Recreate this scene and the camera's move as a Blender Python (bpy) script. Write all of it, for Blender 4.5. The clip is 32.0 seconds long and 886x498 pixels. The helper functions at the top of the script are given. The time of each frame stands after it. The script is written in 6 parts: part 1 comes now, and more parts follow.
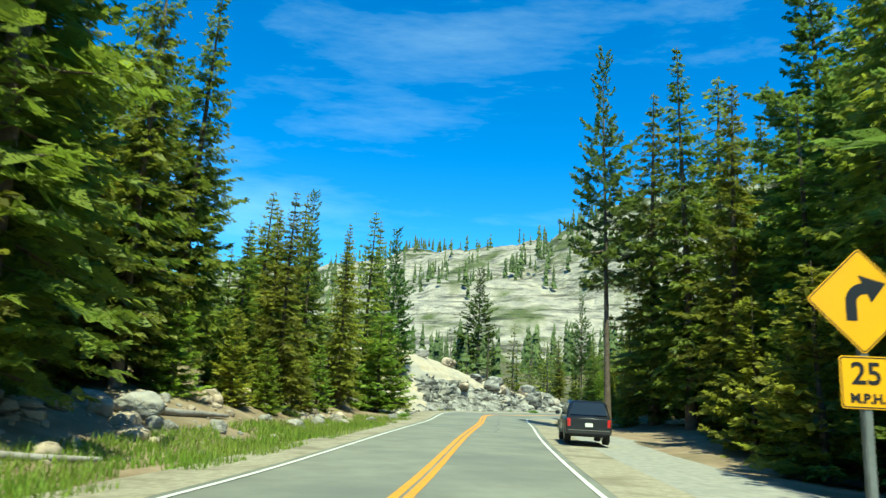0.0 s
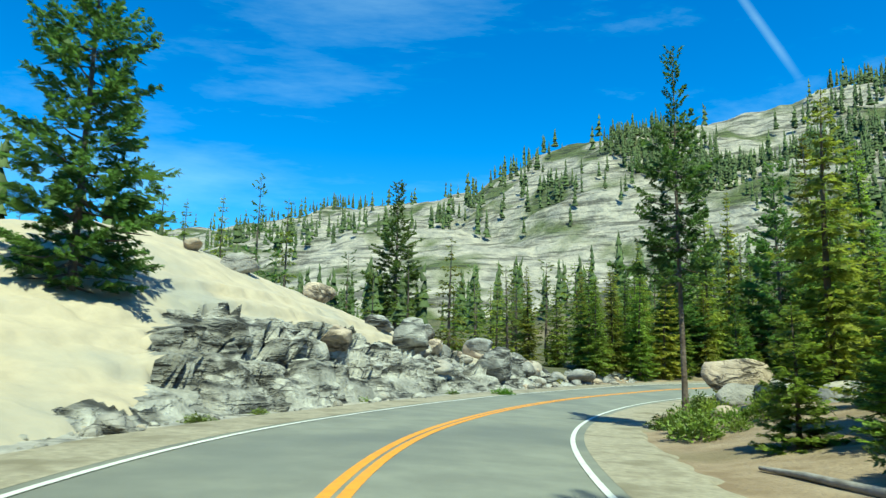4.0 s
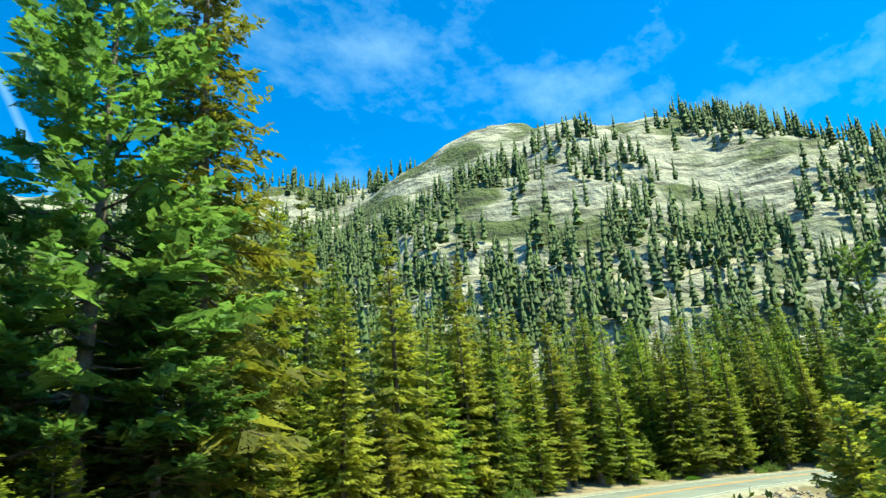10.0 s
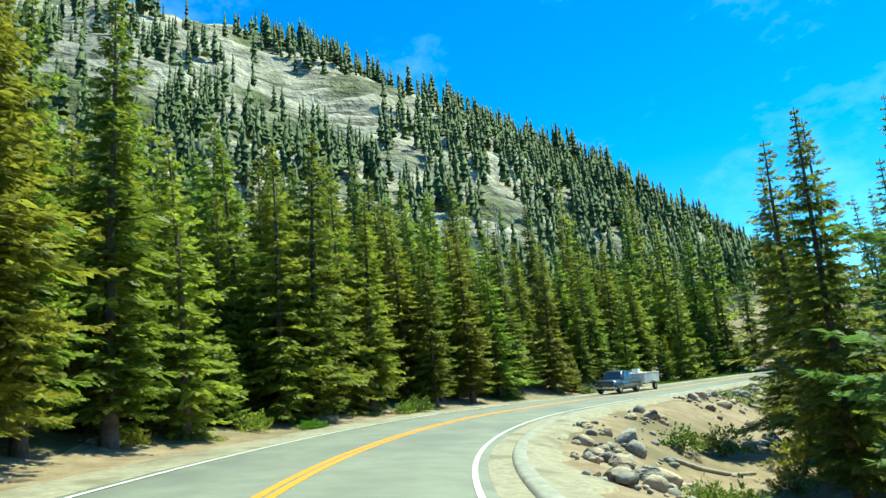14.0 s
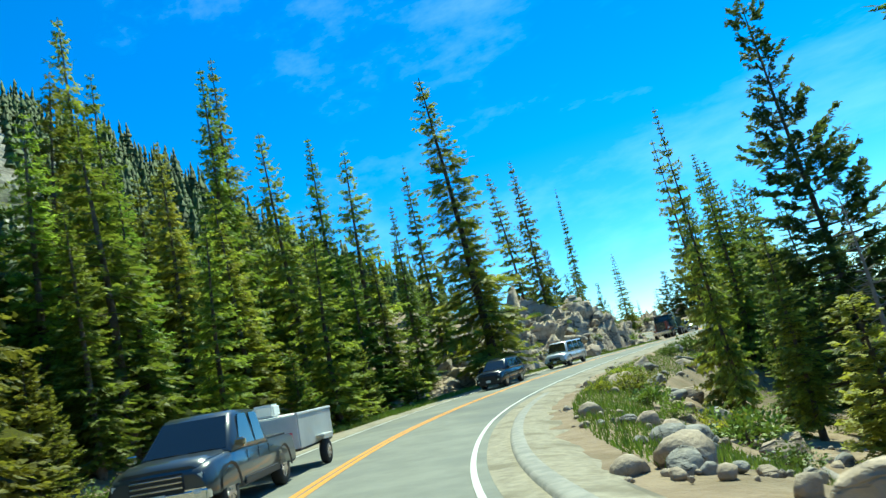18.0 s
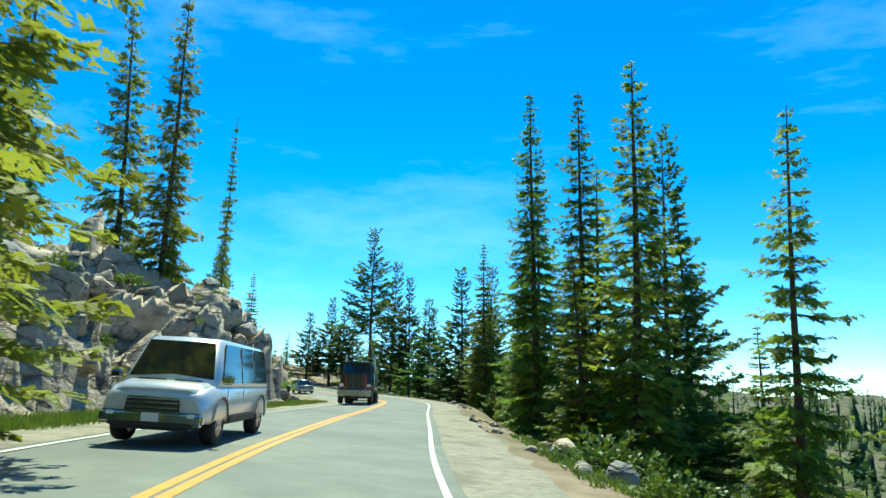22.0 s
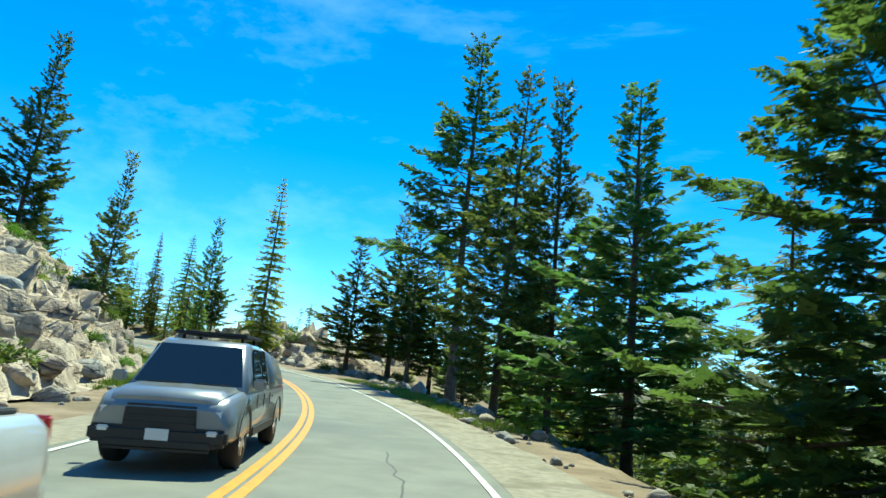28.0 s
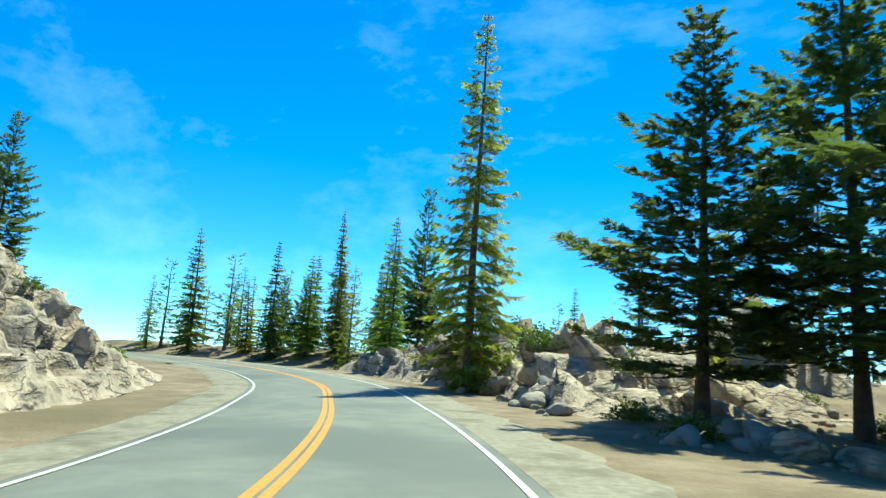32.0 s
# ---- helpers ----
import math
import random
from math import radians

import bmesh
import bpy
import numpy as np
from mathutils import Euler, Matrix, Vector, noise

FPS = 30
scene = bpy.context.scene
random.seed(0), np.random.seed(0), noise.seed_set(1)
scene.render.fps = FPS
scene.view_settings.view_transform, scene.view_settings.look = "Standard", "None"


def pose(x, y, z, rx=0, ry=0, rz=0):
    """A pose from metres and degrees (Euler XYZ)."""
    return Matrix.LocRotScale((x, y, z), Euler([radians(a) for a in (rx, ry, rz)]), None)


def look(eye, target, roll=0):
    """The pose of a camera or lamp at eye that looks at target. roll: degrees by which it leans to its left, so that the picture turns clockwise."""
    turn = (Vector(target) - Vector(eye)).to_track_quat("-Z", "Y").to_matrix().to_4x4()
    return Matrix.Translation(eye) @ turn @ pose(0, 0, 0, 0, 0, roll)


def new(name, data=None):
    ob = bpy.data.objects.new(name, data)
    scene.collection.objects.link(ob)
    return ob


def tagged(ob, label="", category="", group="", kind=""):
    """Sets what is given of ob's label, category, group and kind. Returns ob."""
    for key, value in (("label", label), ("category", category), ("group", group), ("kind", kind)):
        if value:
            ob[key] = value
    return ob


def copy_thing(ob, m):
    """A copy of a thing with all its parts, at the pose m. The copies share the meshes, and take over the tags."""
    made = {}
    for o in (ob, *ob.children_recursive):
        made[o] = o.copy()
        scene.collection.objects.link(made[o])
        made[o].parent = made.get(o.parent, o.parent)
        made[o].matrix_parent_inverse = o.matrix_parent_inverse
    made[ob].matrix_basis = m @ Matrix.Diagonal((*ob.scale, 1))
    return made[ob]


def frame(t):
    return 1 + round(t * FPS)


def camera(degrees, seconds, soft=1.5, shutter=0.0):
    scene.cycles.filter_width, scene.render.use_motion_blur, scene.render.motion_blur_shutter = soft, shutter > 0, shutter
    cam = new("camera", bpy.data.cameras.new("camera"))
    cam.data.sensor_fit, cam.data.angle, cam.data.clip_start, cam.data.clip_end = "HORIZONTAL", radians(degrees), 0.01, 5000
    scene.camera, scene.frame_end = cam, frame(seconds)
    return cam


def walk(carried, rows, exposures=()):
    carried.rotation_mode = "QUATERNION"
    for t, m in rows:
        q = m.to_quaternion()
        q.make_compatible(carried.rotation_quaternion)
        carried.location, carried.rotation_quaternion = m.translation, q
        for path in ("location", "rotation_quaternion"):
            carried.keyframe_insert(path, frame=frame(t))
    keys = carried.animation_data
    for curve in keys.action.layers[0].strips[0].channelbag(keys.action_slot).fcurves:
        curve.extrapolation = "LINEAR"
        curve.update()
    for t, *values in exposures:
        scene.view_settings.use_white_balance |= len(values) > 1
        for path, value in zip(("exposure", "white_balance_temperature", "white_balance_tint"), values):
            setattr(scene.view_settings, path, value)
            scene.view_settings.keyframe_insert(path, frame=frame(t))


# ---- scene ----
cam = camera(64.1, 32.0, 1.4, 0.15)
PATH = [
    (0, (11.895, 14.458, 2.210), (11.940, 16.418, 2.606), 2.62),
    (0.5, (12.648, 21.248, 2.087), (12.714, 23.213, 2.456), 2.38),
    (1, (13.379, 28.126, 1.979), (13.467, 30.097, 2.305), 1.14),
    (1.5, (14.066, 34.892, 1.947), (14.185, 36.865, 2.253), 0.49),
    (2, (14.761, 41.363, 1.947), (14.906, 43.328, 2.287), 0.61),
    (2.5, (15.051, 47.733, 1.974), (15.213, 49.696, 2.323), 1.29),
    (3, (15.661, 53.948, 1.993), (15.844, 55.910, 2.338), 1.45),
    (3.5, (16.504, 60.048, 2.009), (16.714, 62.010, 2.337), 1.23),
    (4, (17.518, 66.011, 1.999), (17.777, 67.969, 2.310), 0.79),
    (4.5, (18.642, 71.812, 1.942), (18.986, 73.759, 2.240), 0.28),
    (5, (19.915, 77.394, 1.822), (20.393, 79.313, 2.115), -0.30),
    (5.5, (21.515, 82.686, 1.666), (22.198, 84.535, 2.006), -1.64),
    (6, (23.458, 87.987, 1.577), (24.380, 89.711, 1.997), -1.37),
    (6.5, (25.748, 93.171, 1.510), (26.845, 94.783, 1.953), -1.71),
    (7, (28.082, 98.152, 1.463), (29.279, 99.684, 1.930), -2.07),
    (7.5, (31.039, 102.818, 1.398), (32.308, 104.284, 1.891), -1.99),
    (8, (34.285, 107.159, 1.343), (35.622, 108.550, 1.867), -1.23),
    (8.5, (37.907, 110.949, 1.310), (39.314, 112.263, 1.853), -0.52),
    (9, (41.810, 114.409, 1.271), (43.339, 115.575, 1.821), -1.62),
    (9.5, (45.961, 117.424, 1.318), (47.621, 118.377, 1.898), -3.15),
    (10, (50.363, 119.995, 1.358), (52.088, 120.783, 1.992), -3.90),
    (10.5, (54.951, 122.177, 1.363), (56.723, 122.840, 2.012), -3.85),
    (11, (59.682, 123.962, 1.336), (61.516, 124.489, 1.935), -3.33),
    (11.5, (64.415, 125.472, 1.303), (66.306, 125.865, 1.825), -1.68),
    (12, (69.283, 126.767, 1.289), (71.222, 127.010, 1.716), -1.84),
    (12.5, (74.266, 127.883, 1.160), (76.240, 127.974, 1.473), -3.50),
    (13, (79.194, 128.662, 1.033), (81.171, 128.524, 1.301), -4.51),
    (13.5, (84.160, 129.360, 1.045), (86.108, 129.050, 1.375), -5.03),
    (14, (89.127, 129.637, 1.087), (91.039, 129.223, 1.505), -5.08),
    (14.5, (94.686, 129.211, 1.149), (96.555, 128.640, 1.578), -5.91),
    (15, (100.322, 128.123, 1.200), (102.131, 127.383, 1.620), -6.57),
    (15.5, (105.826, 125.954, 1.290), (107.555, 125.025, 1.677), -7.79),
    (16, (111.132, 123.422, 1.373), (112.786, 122.363, 1.751), -9.41),
    (16.5, (116.291, 120.624, 1.452), (117.883, 119.477, 1.838), -11.30),
    (17, (121.301, 117.574, 1.526), (122.830, 116.349, 1.925), -12.84),
    (17.5, (126.161, 114.288, 1.595), (127.606, 112.965, 1.997), -13.40),
    (18, (130.849, 110.756, 1.654), (132.188, 109.322, 2.040), -13.04),
    (18.5, (135.195, 107.180, 1.653), (136.454, 105.674, 2.036), -11.44),
    (19, (139.250, 103.332, 1.668), (140.443, 101.774, 2.054), -10.91),
    (19.5, (143.107, 99.162, 1.740), (144.192, 97.527, 2.126), -10.51),
    (20, (146.630, 94.815, 1.812), (147.578, 93.104, 2.228), -7.56),
    (20.5, (150.033, 90.169, 1.936), (150.814, 88.384, 2.389), -4.02),
    (21, (153.061, 85.382, 2.052), (153.674, 83.530, 2.490), -2.06),
    (21.5, (155.714, 80.174, 2.203), (156.208, 78.279, 2.609), -0.66),
    (22, (158.019, 74.731, 2.382), (158.456, 72.824, 2.797), 1.46),
    (22.5, (159.886, 69.375, 2.530), (160.262, 67.455, 2.944), 2.78),
    (23, (161.250, 63.683, 2.707), (161.586, 61.755, 3.123), 3.61),
    (23.5, (162.650, 57.951, 2.811), (162.969, 56.018, 3.214), 4.00),
    (24, (164.312, 52.217, 2.902), (164.645, 50.282, 3.285), 3.99),
    (24.5, (165.810, 46.475, 3.015), (166.208, 44.549, 3.378), 2.99),
    (25, (167.310, 40.754, 3.126), (167.740, 38.832, 3.477), 2.75),
    (25.5, (168.808, 35.049, 3.233), (169.249, 33.130, 3.583), 3.07),
    (26, (170.294, 29.367, 3.343), (170.749, 27.452, 3.697), 3.72),
    (26.5, (171.753, 23.714, 3.460), (172.256, 21.812, 3.823), 4.45),
    (27, (173.177, 18.099, 3.590), (173.770, 16.227, 3.966), 5.32),
    (27.5, (175.115, 12.391, 3.654), (175.817, 10.562, 4.056), 6.46),
    (28, (177.224, 6.830, 3.694), (178.020, 5.038, 4.088), 6.18),
    (28.5, (179.378, 1.476, 3.794), (180.264, -0.275, 4.182), 5.07),
    (29, (182.116, -4.013, 3.907), (183.090, -5.717, 4.294), 3.49),
    (29.5, (185.381, -9.405, 4.083), (186.451, -11.050, 4.471), 3.62),
    (30, (188.748, -14.633, 4.251), (189.911, -16.213, 4.641), 3.69),
    (30.5, (192.414, -19.913, 4.442), (193.636, -21.450, 4.823), 2.98),
    (31, (196.432, -25.039, 4.645), (197.704, -26.532, 5.037), 2.94),
    (31.5, (200.545, -30.113, 4.879), (201.868, -31.556, 5.286), 3.32),
    (32, (205.018, -35.069, 5.092), (206.406, -36.451, 5.495), 3.75),
]
walk(cam, [(t, look(eye, target, roll)) for t, eye, target, roll in PATH],
     exposures=[(0, 0.84, 7300, -26), (5, 0.62, 6700, -25), (9, 1.22, 7900, -27), (14, 1.02, 7100, -28), (18, 0.72, 6800, -24), (32, 0.74, 6800, -22)])


# ---- world ----
SUN_AZ, SUN_EL = radians(166), radians(63)      # azimuth clockwise from +y
world = bpy.data.worlds.new("sky")
scene.world = world
world.use_nodes = True
wn, wl = world.node_tree.nodes, world.node_tree.links
sky = wn.new("ShaderNodeTexSky")
sky.sky_type, sky.sun_disc = "NISHITA", False
sky.sun_elevation, sky.sun_rotation = SUN_EL, SUN_AZ
sky.altitude, sky.air_density, sky.dust_density, sky.ozone_density = 2400, 0.85, 0.0, 3.0
hsv = wn.new("ShaderNodeHueSaturation")
hsv.inputs["Hue"].default_value, hsv.inputs["Saturation"].default_value, hsv.inputs["Value"].default_value = 0.508, 1.38, 1.34
wl.new(sky.outputs[0], hsv.inputs["Color"])
# thin high cirrus
tc = wn.new("ShaderNodeTexCoord")
mp = wn.new("ShaderNodeMapping")
mp.inputs["Scale"].default_value = (0.9, 3.2, 5.0)
mp.inputs["Rotation"].default_value = (0.2, 0.1, 0.6)
cn = wn.new("ShaderNodeTexNoise")
cn.inputs["Scale"].default_value, cn.inputs["Detail"].default_value, cn.inputs["Roughness"].default_value = 1.3, 7.0, 0.62
cr = wn.new("ShaderNodeValToRGB")
cr.color_ramp.elements[0].position, cr.color_ramp.elements[1].position = 0.50, 1.0
cr.color_ramp.elements[1].color = (0.34, 0.34, 0.34, 1)
cm = wn.new("ShaderNodeMix")
cm.data_type = "RGBA"
cm.inputs["B"].default_value = (6.0, 7.6, 8.6, 1)
wl.new(tc.outputs["Generated"], mp.inputs[0]), wl.new(mp.outputs[0], cn.inputs[0]), wl.new(cn.outputs[0], cr.inputs[0])
wl.new(cr.outputs[0], cm.inputs["Factor"]), wl.new(hsv.outputs[0], cm.inputs["A"])
# an old contrail high in the north-east: a thin band along a great circle
TRAIL_A, TRAIL_B = Vector((0.388, 0.745, 0.541)).normalized(), Vector((0.512, 0.764, 0.392)).normalized()
def sky_dot(axis):
    node = wn.new("ShaderNodeVectorMath")
    node.operation = "DOT_PRODUCT"
    node.inputs[1].default_value = axis
    wl.new(tc.outputs["Generated"], node.inputs[0])
    return node.outputs["Value"]
def sky_range(socket, a, b, lo, hi):
    node = wn.new("ShaderNodeMapRange")
    node.interpolation_type = "SMOOTHSTEP"
    for key, v in (("From Min", a), ("From Max", b), ("To Min", lo), ("To Max", hi)):
        node.inputs[key].default_value = v
    wl.new(socket, node.inputs["Value"])
    return node.outputs[0]
def sky_math(kind, a, b=None):
    node = wn.new("ShaderNodeMath")
    node.operation = kind
    wl.new(a, node.inputs[0])
    if b is not None:
        wl.new(b, node.inputs[1])
    return node.outputs[0]
across = sky_math("ABSOLUTE", sky_dot(TRAIL_A.cross(TRAIL_B).normalized()))
along = sky_dot((TRAIL_A * 1.05 + TRAIL_B * 0.95).normalized())
trail = sky_math("MULTIPLY", sky_math("MULTIPLY", sky_range(across, 0.0, 0.008, 0.15, 0.0), sky_range(along, 0.985, 0.995, 0.0, 1.0)), sky_range(cn.outputs[0], 0.3, 0.6, 0.5, 1.0))
tm = wn.new("ShaderNodeMix")
tm.data_type = "RGBA"
tm.inputs["B"].default_value = (6.0, 7.6, 8.6, 1)
wl.new(trail, tm.inputs["Factor"]), wl.new(cm.outputs["Result"], tm.inputs["A"])
wl.new(tm.outputs["Result"], wn["Background"].inputs[0])
wn["Background"].inputs[1].default_value = 0.15
sun_data = bpy.data.lights.new("sun", "SUN")
sun_data.energy, sun_data.angle, sun_data.color = 5.0, radians(0.53), (1.0, 0.95, 0.86)
sun = new("sun", sun_data)
sun_dir = Vector((math.sin(SUN_AZ) * math.cos(SUN_EL), math.cos(SUN_AZ) * math.cos(SUN_EL), math.sin(SUN_EL)))
sun.matrix_world = look(tuple(sun_dir * 900), (0, 0, 0))


# ---- materials ----
def material(name, base, rough=0.8, metal=0.0, second=None, scale=1.0, bump=0.0, bump_scale=None, spread=0.0, island=0.0, spec=0.5, detail=6.0, third=None, trans=0.0, bump_dist=0.05, third_at=(0.5, 0.66), hue=0.0):
    """Two-scale noise colour with optional bump, object-random or island-random value spread."""
    m = bpy.data.materials.new(name)
    m.use_nodes = True
    n, l = m.node_tree.nodes, m.node_tree.links
    b = n["Principled BSDF"]
    b.inputs["Roughness"].default_value, b.inputs["Metallic"].default_value = rough, metal
    b.inputs["Specular IOR Level"].default_value = spec
    b.inputs["Base Color"].default_value = (*base, 1)
    out = None
    geo = n.new("ShaderNodeNewGeometry")
    if second is not None:
        t = n.new("ShaderNodeTexNoise")
        t.inputs["Scale"].default_value, t.inputs["Detail"].default_value, t.inputs["Roughness"].default_value = scale, detail, 0.62
        l.new(geo.outputs["Position"], t.inputs["Vector"])
        r = n.new("ShaderNodeValToRGB")
        r.color_ramp.elements[0].position, r.color_ramp.elements[1].position = 0.36, 0.64
        r.color_ramp.elements[0].color, r.color_ramp.elements[1].color = (*base, 1), (*second, 1)
        l.new(t.outputs[0], r.inputs[0])
        out = r.outputs[0]
        if third is not None:
            t2 = n.new("ShaderNodeTexNoise")
            t2.inputs["Scale"].default_value, t2.inputs["Detail"].default_value = scale * 0.17, 5.0
            l.new(geo.outputs["Position"], t2.inputs["Vector"])
            r2 = n.new("ShaderNodeValToRGB")
            r2.color_ramp.elements[0].position, r2.color_ramp.elements[1].position = third_at
            l.new(t2.outputs[0], r2.inputs[0])
            mx = n.new("ShaderNodeMix")
            mx.data_type = "RGBA"
            mx.inputs["B"].default_value = (*third, 1)
            l.new(r2.outputs[0], mx.inputs["Factor"]), l.new(out, mx.inputs["A"])
            out = mx.outputs["Result"]
    if spread or island:
        h = n.new("ShaderNodeHueSaturation")
        if out is None:
            h.inputs["Color"].default_value = (*base, 1)
        else:
            l.new(out, h.inputs["Color"])
        total = None
        for amount, socket in ((spread, n.new("ShaderNodeObjectInfo").outputs["Random"]), (island, geo.outputs["Random Per Island"])):
            if amount:
                mr = n.new("ShaderNodeMapRange")
                mr.inputs["To Min"].default_value, mr.inputs["To Max"].default_value = 1 - amount, 1 + amount
                l.new(socket, mr.inputs["Value"])
                if total is None:
                    total = mr.outputs[0]
                else:
                    mu = n.new("ShaderNodeMath")
                    mu.operation = "MULTIPLY"
                    l.new(total, mu.inputs[0]), l.new(mr.outputs[0], mu.inputs[1])
                    total = mu.outputs[0]
        l.new(total, h.inputs["Value"])
        if hue:
            # each object its own shade, from yellowish to bluish
            mul, fra, rng_ = n.new("ShaderNodeMath"), n.new("ShaderNodeMath"), n.new("ShaderNodeMapRange")
            mul.operation, fra.operation = "MULTIPLY", "FRACT"
            mul.inputs[1].default_value = 7.31
            rng_.inputs["To Min"].default_value, rng_.inputs["To Max"].default_value = 0.5 - hue, 0.5 + hue
            l.new(n.new("ShaderNodeObjectInfo").outputs["Random"], mul.inputs[0]), l.new(mul.outputs[0], fra.inputs[0]), l.new(fra.outputs[0], rng_.inputs["Value"])
            l.new(rng_.outputs[0], h.inputs["Hue"])
        out = h.outputs[0]
    if out is not None:
        l.new(out, b.inputs["Base Color"])
    if bump:
        t3 = n.new("ShaderNodeTexNoise")
        t3.inputs["Scale"].default_value, t3.inputs["Detail"].default_value = bump_scale or scale * 3, 8.0
        l.new(geo.outputs["Position"], t3.inputs["Vector"])
        bp = n.new("ShaderNodeBump")
        bp.inputs["Strength"].default_value, bp.inputs["Distance"].default_value = bump, bump_dist
        l.new(t3.outputs[0], bp.inputs["Height"]), l.new(bp.outputs[0], b.inputs["Normal"])
    if trans:
        tr = n.new("ShaderNodeBsdfTranslucent")
        if out is not None:
            l.new(out, tr.inputs[0])
        else:
            tr.inputs[0].default_value = (*base, 1)
        ms = n.new("ShaderNodeMixShader")
        ms.inputs[0].default_value = trans
        l.new(b.outputs[0], ms.inputs[1]), l.new(tr.outputs[0], ms.inputs[2])
        l.new(ms.outputs[0], n["Material Output"].inputs[0])
    return m


def cracks(m, scale, dark, stretch=(0.8, 0.8, 1.7), width=0.05, depth=0.12):
    """Open joints over a rock material: thin lines with relief, their shade painted dark, broken by noise."""
    n, l = m.node_tree.nodes, m.node_tree.links
    geo, mp, wob, mix = n.new("ShaderNodeNewGeometry"), n.new("ShaderNodeMapping"), n.new("ShaderNodeTexNoise"), n.new("ShaderNodeMix")
    mp.inputs["Scale"].default_value = [k * scale for k in stretch]
    mp.inputs["Rotation"].default_value = (0.18, -0.12, 0.4)
    l.new(geo.outputs["Position"], mp.inputs[0])
    wob.inputs["Scale"].default_value, wob.inputs["Detail"].default_value = 0.9, 7.0
    l.new(mp.outputs[0], wob.inputs["Vector"])
    mix.data_type = "RGBA"
    mix.blend_type = "LINEAR_LIGHT"
    mix.inputs["Factor"].default_value = 0.95
    l.new(mp.outputs[0], mix.inputs["A"]), l.new(wob.outputs["Color"], mix.inputs["B"])
    total = None
    for k in (1.0, 2.7):
        vo, ramp = n.new("ShaderNodeTexVoronoi"), n.new("ShaderNodeValToRGB")
        vo.feature = "DISTANCE_TO_EDGE"
        vo.inputs["Scale"].default_value = k
        l.new(mix.outputs["Result"], vo.inputs["Vector"])
        ramp.color_ramp.elements[0].position, ramp.color_ramp.elements[1].position = width * 0.25, width * (1.6 if k == 1.0 else 1.0)
        low = dark if k == 1.0 else 0.5 + dark * 0.5
        ramp.color_ramp.elements[0].color = (low, low, low, 1)
        l.new(vo.outputs["Distance"], ramp.inputs[0])
        if total is None:
            total = ramp.outputs[0]
        else:
            mu = n.new("ShaderNodeMix")
            mu.data_type, mu.blend_type = "RGBA", "MULTIPLY"
            mu.inputs["Factor"].default_value = 1.0
            l.new(total, mu.inputs["A"]), l.new(ramp.outputs[0], mu.inputs["B"])
            total = mu.outputs["Result"]
    # joints fade out in places
    gap, fade, part_open = n.new("ShaderNodeTexNoise"), n.new("ShaderNodeValToRGB"), n.new("ShaderNodeMix")
    gap.inputs["Scale"].default_value, gap.inputs["Detail"].default_value = 1.4, 5.0
    fade.color_ramp.elements[0].position, fade.color_ramp.elements[1].position = 0.42, 0.58
    part_open.data_type = "RGBA"
    part_open.inputs["A"].default_value = (1, 1, 1, 1)
    l.new(mp.outputs[0], gap.inputs["Vector"]), l.new(gap.outputs[0], fade.inputs[0]), l.new(fade.outputs[0], part_open.inputs["Factor"]), l.new(total, part_open.inputs["B"])
    total = part_open.outputs["Result"]
    b = n["Principled BSDF"]
    mu = n.new("ShaderNodeMix")
    mu.data_type, mu.blend_type = "RGBA", "MULTIPLY"
    mu.inputs["Factor"].default_value = 1.0
    l.new(b.inputs["Base Color"].links[0].from_socket, mu.inputs["A"]), l.new(total, mu.inputs["B"])
    l.new(mu.outputs["Result"], b.inputs["Base Color"])
    bp = n.new("ShaderNodeBump")
    bp.inputs["Strength"].default_value, bp.inputs["Distance"].default_value = 1.0, depth
    l.new(total, bp.inputs["Height"])
    if b.inputs["Normal"].links:
        l.new(b.inputs["Normal"].links[0].from_socket, bp.inputs["Normal"])
    l.new(bp.outputs[0], b.inputs["Normal"])
    return m


ASPHALT = material("asphalt", (0.148, 0.151, 0.126), 0.85, second=(0.194, 0.198, 0.162), scale=0.9, third=(0.119, 0.126, 0.112), bump=0.35, bump_scale=60, bump_dist=0.01)
WHITE_LINE = material("white_line", (0.612, 0.612, 0.578), 0.7, second=(0.468, 0.468, 0.433), scale=6, bump=0.2, bump_scale=60, bump_dist=0.01)
YELLOW_LINE = material("yellow_line", (0.68, 0.281, 0.0127), 0.6, second=(0.561, 0.221, 0.017), scale=6, bump=0.2, bump_scale=60, bump_dist=0.01)
SEAL = material("crack_seal", (0.04, 0.04, 0.0376), 0.7, second=(0.072, 0.072, 0.068), scale=8)
GRAVEL = material("gravel", (0.211, 0.183, 0.133), 0.95, second=(0.32, 0.285, 0.211), scale=5, third=(0.172, 0.148, 0.101), bump=0.6, bump_scale=28, bump_dist=0.03)
KERB = material("kerb_asphalt", (0.203, 0.199, 0.176), 0.9, second=(0.3, 0.285, 0.247), scale=3, bump=0.5, bump_scale=30, bump_dist=0.02)
SOIL = material("soil", (0.178, 0.123, 0.0723), 0.95, second=(0.281, 0.212, 0.14), scale=0.9, third=(0.136, 0.106, 0.0553), bump=0.8, bump_scale=9, bump_dist=0.08)
GRANITE = material("granite", (0.328, 0.307, 0.271), 0.88, second=(0.197, 0.189, 0.172), scale=1.6, third=(0.361, 0.312, 0.246), bump=0.9, bump_scale=5, bump_dist=0.10, spread=0.16)
